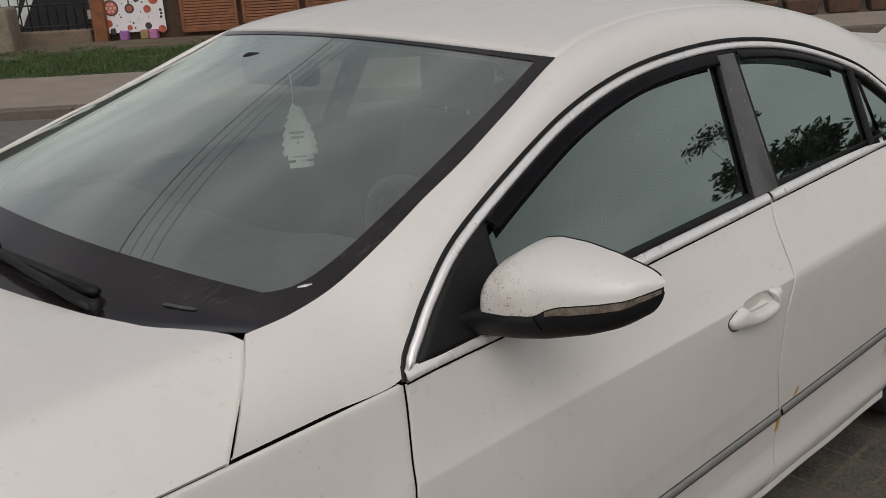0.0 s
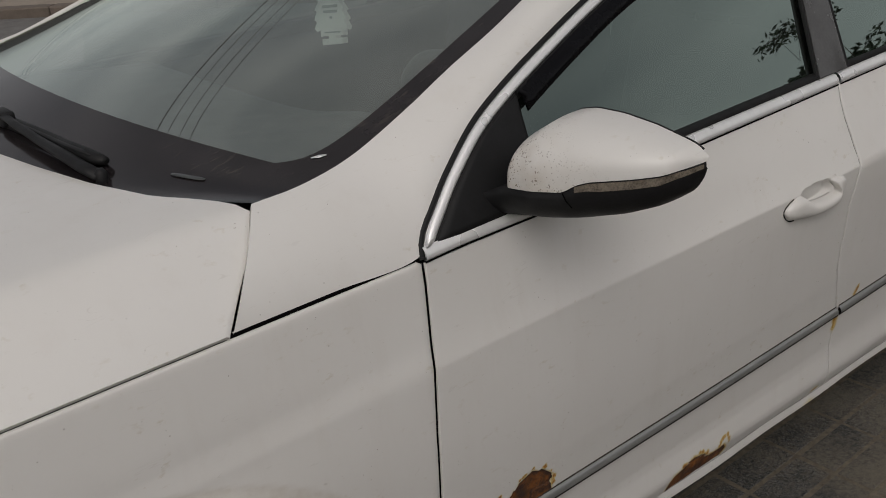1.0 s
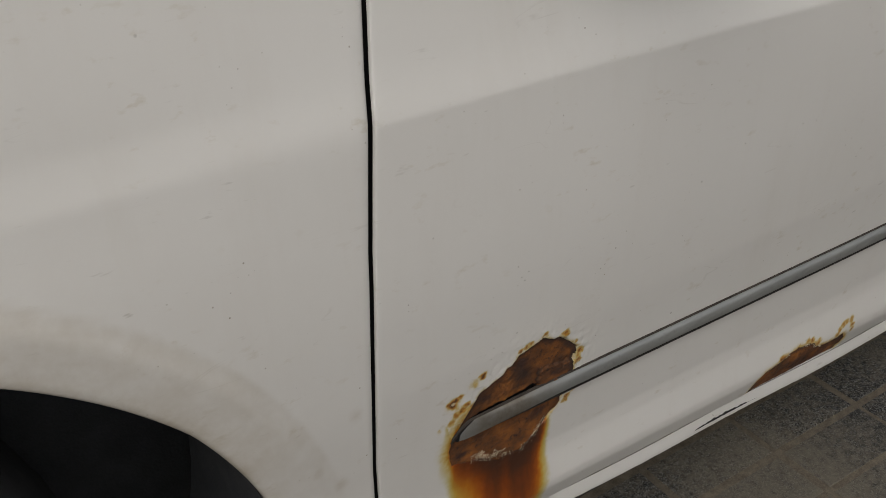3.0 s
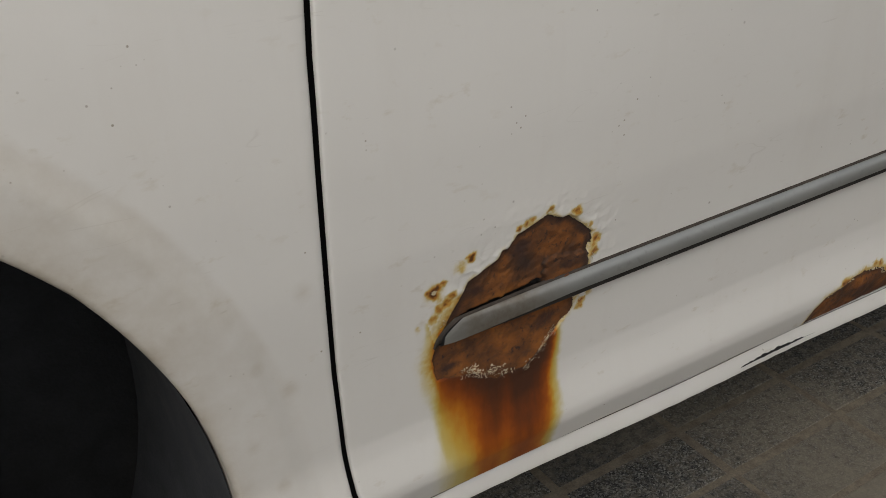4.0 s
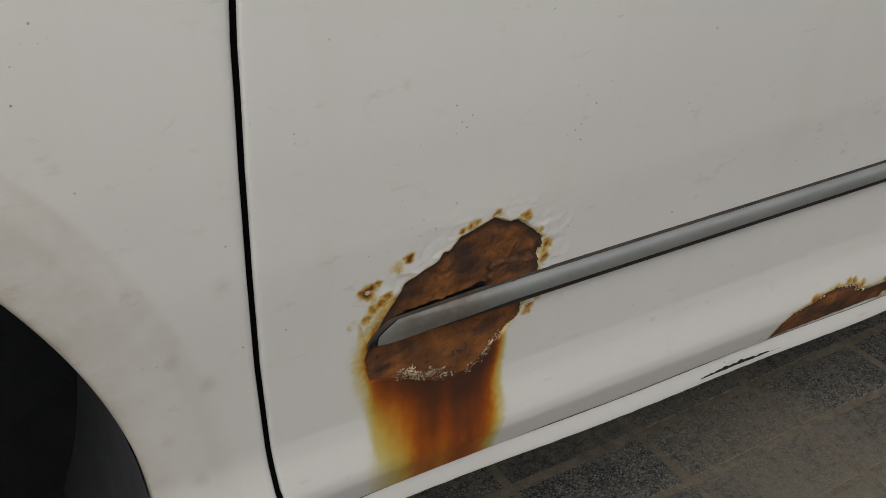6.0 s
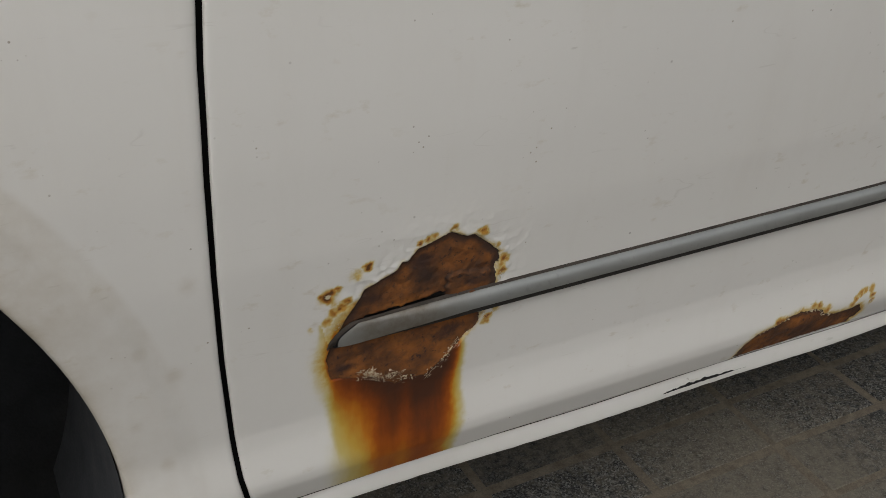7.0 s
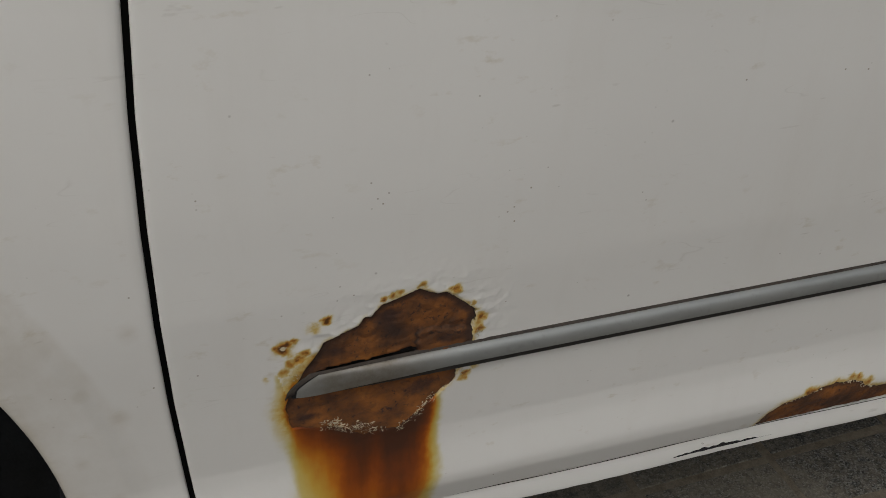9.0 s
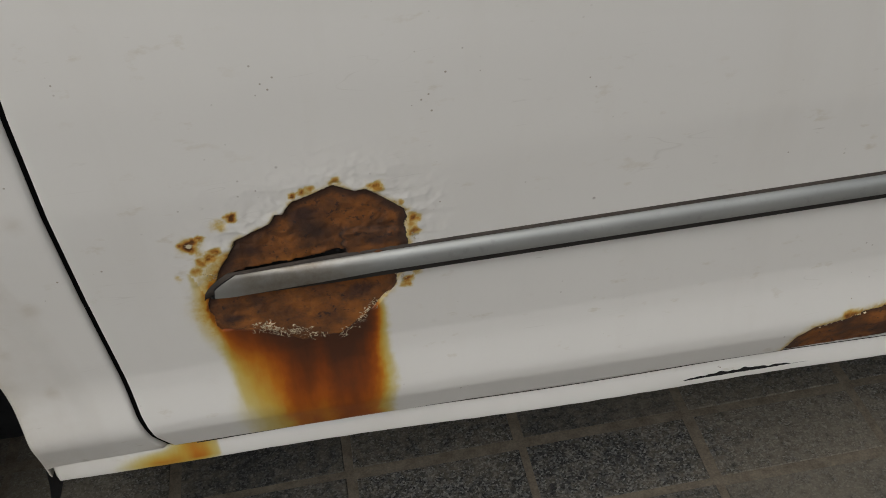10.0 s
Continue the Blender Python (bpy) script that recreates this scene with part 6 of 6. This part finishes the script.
for x, z, r, mt in ((5.914, 0.521, 0.116, M_INK), (6.191, 0.50, 0.070, M_INK), (6.454, 0.480, 0.056, M_RED), (5.851, 0.300, 0.056, M_RED), (6.160, 0.225, 0.040, M_RED), (6.440, 0.240, 0.050, M_INK), (6.640, 0.185, 0.055, M_RED), (6.560, 0.620, 0.075, M_RED), (6.310, 0.640, 0.050, M_INK), (6.650, 0.46, 0.020, M_INK), (6.655, 0.41, 0.020, M_INK), (6.645, 0.36, 0.020, M_INK), (5.90, 0.185, 0.045, M_INK), (5.90, 0.86, 0.09, M_RED), (6.25, 0.90, 0.08, M_INK), (6.55, 0.92, 0.09, M_RED)):
    motif(x, z, r, mt)
motif(5.914, 0.521, 0.098, M_RED, 0.002)
for k in range(7):
    q = 2 * math.pi * k / 6
    motif(5.914 + (0.058 * math.cos(q) if k else 0), 0.521 + (0.058 * math.sin(q) if k else 0), 0.024, M_PALE, 0.004, "spot")
motif(6.191, 0.50, 0.045, M_RED, 0.002, "spot")
part("pan_handle", box_bm((0.022, 0.003, 0.13), (6.19, 14.111, 0.60), 0.0), M_INK, banner, smooth=False)
rng_b = random.Random(8)
for k in range(34):
    x, z = rng_b.uniform(5.80, 6.66), rng_b.uniform(0.18, 0.75)
    if all(math.hypot(x - a, z - b) > 0.09 for a, b in ((5.914, 0.521), (6.191, 0.50), (6.454, 0.48), (6.44, 0.24), (5.851, 0.30), (6.56, 0.62))):
        motif(x, z, rng_b.uniform(0.006, 0.014), M_INK, 0.0, "dot")
in_street(banner)
for x, mt in ((6.08, plain("purple_box", (0.30, 0.12, 0.32), 0.6)), (6.39, plain("tan_box", (0.30, 0.20, 0.10), 0.6)), (6.52, plain("pink_box", (0.42, 0.15, 0.30), 0.6))):
    o = part("crate", box_bm((0.12, 0.12, 0.13), (x, 14.07, 0.125), 0.01, 1), mt, smooth=False)
    in_street(tagged(o, "small coloured box under the banner", "box", "boxes under the banner"))

for x0, z0 in ((6.94, 0.13), (7.86, 0.20), (8.80, 0.20)):
    pan = empty("slatted_panel", "brown wooden slatted shutter panel", "panel", "slatted panels")
    for k in range(30):
        part("slat", box_bm((0.80, 0.016, 0.036), (x0 + 0.42, 14.12, z0 + 0.06 + k * 0.042), 0.004, 1, pose(0, 0, 0, -14)), M_WOOD, pan, smooth=False)
    for x in (x0 + 0.02, x0 + 0.82):
        part("stile", box_bm((0.05, 0.045, 1.40), (x, 14.12, z0 + 0.70), 0.006, 1), M_WOOD, pan, smooth=False)
    for z in (z0 + 0.01, z0 + 1.38):
        part("rail", box_bm((0.80, 0.045, 0.06), (x0 + 0.42, 14.12, z), 0.006, 1), M_WOOD, pan, smooth=False)
    in_street(pan)
bm = box_bm((0.42, 0.36, 0.95), (4.57, 13.4, 0.19), 0.05, 3)
for q in bm.verts:
    q.co += Vector((noise.noise(q.co * 6), noise.noise(q.co * 6 + Vector((9, 0, 0))), 0)) * 0.025
in_street(tagged(part("stone_post", bm, M_STONE), "weathered stone gate post on the grass", "post"))

# ---- plants ----


def leafy(name, base, height, spread, leaves, size, mat, label, cat, low=0.35, seed=1, lean=(0, 0), trunk=0.05, group=""):
    """A tapered trunk with limbs, and a crown of single leaves clumped along the twigs."""
    r = random.Random(seed)
    root = empty(name, label, cat, group)
    root.location = base
    top = Vector((lean[0], lean[1], height * 0.9))
    tv, tf = [], []

    def limb(a, b, ra, rb):
        n0 = len(tv)
        d = (b - a).normalized()
        s = d.cross(Vector((0.3, 0.9, 0.1))).normalized()
        u = s.cross(d)
        for p, q in ((a, ra), (b, rb)):
            tv.extend([p + (s * math.cos(k * 1.0472) + u * math.sin(k * 1.0472)) * q for k in range(6)])
        tf.extend([(n0 + k, n0 + (k + 1) % 6, n0 + 6 + (k + 1) % 6, n0 + 6 + k) for k in range(6)])

    prev = Vector((0, 0, 0))
    tips = []
    for i in range(1, 7):
        nx = top * (i / 6) + Vector((r.uniform(-1, 1), r.uniform(-1, 1), 0)) * trunk * 0.8
        limb(prev, nx, trunk * (1.08 - i / 7), trunk * (1.08 - (i + 1) / 7))
        prev = nx
        if i / 6 > low:
            for _ in range(4):
                a = r.uniform(0, 6.283)
                ln = spread * r.uniform(0.5, 1.0) * (1.15 - 0.6 * abs(i / 6 - 0.65))
                e = nx + Vector((math.cos(a) * ln, math.sin(a) * ln, r.uniform(0.0, 0.5) * ln))
                mid = nx.lerp(e, 0.5) + Vector((0, 0, 0.1 * ln))
                limb(nx, mid, trunk * 0.30, trunk * 0.18)
                limb(mid, e, trunk * 0.18, trunk * 0.06)
                tips += [nx.lerp(e, q) for q in (0.45, 0.65, 0.8, 0.95)] + [e]
    raw("trunk", tv, tf, M_BARK, root)
    lv, lf = [], []
    for _ in range(leaves):
        c = r.choice(tips) + Vector((r.gauss(0, 1), r.gauss(0, 1), r.gauss(0, 0.8))) * spread * 0.13
        a = Vector((r.gauss(0, 1), r.gauss(0, 1), r.gauss(0, 0.6))).normalized() * size * r.uniform(0.6, 1.2)
        b = a.cross(Vector((r.gauss(0, 1), r.gauss(0, 1), r.gauss(0, 1)))).normalized() * size * 0.32
        n0 = len(lv)
        lv += [c - a, c + b, c + a, c - b]
        lf.append((n0, n0 + 1, n0 + 2, n0 + 3))
    raw("crown", lv, lf, mat, root, smooth=False)
    return root


leafy("sapling", (5.76, -2.42, 0), 2.80, 0.30, 220, 0.034, M_DARKLEAF, "thin young tree with sparse leaves", "tree", low=0.74, seed=5, trunk=0.016)
leafy("tree", (20.2, -9.2, 0), 5.6, 1.3, 4600, 0.14, M_DARKLEAF, "dark leafy tree across the street", "tree", seed=3, trunk=0.12)
leafy("tree", (26.0, -10.4, 0), 5.0, 1.6, 4200, 0.15, M_DARKLEAF, "dark leafy tree across the street", "tree", seed=9, trunk=0.12)
for k in range(9):
    in_street(leafy("shrub", (13.6 + k * 0.75, 13.4 + 0.35 * (k % 2), 0), 1.7, 0.75, 1500, 0.07, M_LEAF, "green garden shrub behind the pavement", "shrub", low=0.0, seed=20 + k, trunk=0.03, group="shrubs"))
M_POT = plain("brown_planter", (0.10, 0.055, 0.035), 0.8, var=0.4, scale=8.0)
M_BLOOM = plain("yellow_petals", (0.55, 0.42, 0.05), 0.7)
for k in range(5):
    x = 14.9 + k * 0.52
    pot = in_street(empty("planter", "brown trough planter with small flowers", "planter", "planters"))
    bm = box_bm((0.44, 0.22, 0.20), (x, 12.55, 0.15), 0.02, 1)
    for q in bm.verts:
        if q.co.z < 0.15:
            q.co.x, q.co.y = x + (q.co.x - x) * 0.85, 12.55 + (q.co.y - 12.55) * 0.8
    part("trough", bm, M_POT, pot, smooth=False)
    for nm, mt, cnt in (("leaves", M_LEAF, 220), ("flowers", M_BLOOM, 26)):
        v, f = [], []
        for _ in range(cnt):
            c = Vector((x + rng.uniform(-0.22, 0.22), 12.55 + rng.uniform(-0.11, 0.11), 0.24 + (rng.uniform(0.0, 0.14) if mt is M_LEAF else rng.uniform(0.10, 0.18))))
            a = Vector((rng.gauss(0, 1), rng.gauss(0, 1), rng.gauss(0, 1))).normalized() * 0.022
            w = a.cross(Vector((rng.gauss(0, 1), rng.gauss(0, 1), 0.3))).normalized() * 0.012
            n0 = len(v)
            v += [c - a, c + w, c + a, c - w]
            f.append((n0, n0 + 1, n0 + 2, n0 + 3))
        raw(nm, v, f, mt, pot, smooth=False)

# overhead cables over the far side of the street
for off, r in ((-0.60, 0.017), (-0.27, 0.010), (0.08, 0.010), (0.38, 0.010)):
    o0 = Vector((2.9 + 0.53 * off, 8.85 - 0.85 * off, 7.0))
    pts = [o0 + Vector((0.85, 0.53, 0)) * q + Vector((0, 0, 0.0004 * q * q)) for q in np.linspace(-30, 34, 33)]
    tagged(tube("overhead_cable", pts, r, M_IRON, seg=6), "thin black overhead cable above the street", "cable", "overhead cables", "structure")

# the next parked car
other = empty("parked_car", "white car parked behind the first car", "car")
pc = []
for x, zt, wd in ((4.62, 0.55, 0.62), (4.68, 0.74, 0.74), (4.85, 0.86, 0.82), (5.3, 0.95, 0.88), (5.8, 1.0, 0.9), (6.4, 1.38, 0.88), (7.2, 1.43, 0.88), (8.2, 1.1, 0.88), (8.9, 1.0, 0.84), (9.0, 0.6, 0.78)):
    pc.append([(x, 0.75 + wd * math.copysign(abs(math.cos(a)) ** 0.45, math.cos(a)), 0.25 + (zt - 0.25) * max(0.0, math.sin(a)) ** 0.5) for a in np.linspace(0, math.pi, 25)])
pc = [[(4.60, 0.75, 0.42)] * 25] + pc + [[(9.02, 0.75, 0.42)] * 25]
sheet("body", pc, M_PAINT, other)
part("under_body", box_bm((4.2, 1.5, 0.3), (6.8, 0.75, 0.38), 0.03), M_GAP, other)
for x in (5.45, 8.1):
    for y in (-0.06, 1.56):
        tube("wheel", [(x, y - 0.1, 0.32), (x, y - 0.09, 0.32), (x, y + 0.09, 0.32), (x, y + 0.1, 0.32)], [0.28, 0.32, 0.32, 0.28], M_TYRE, other, seg=28)
for y in (0.1, 1.4):
    part("headlight", box_bm((0.10, 0.30, 0.12), (4.70, y, 0.68), 0.03, 2), M_LENS, other)
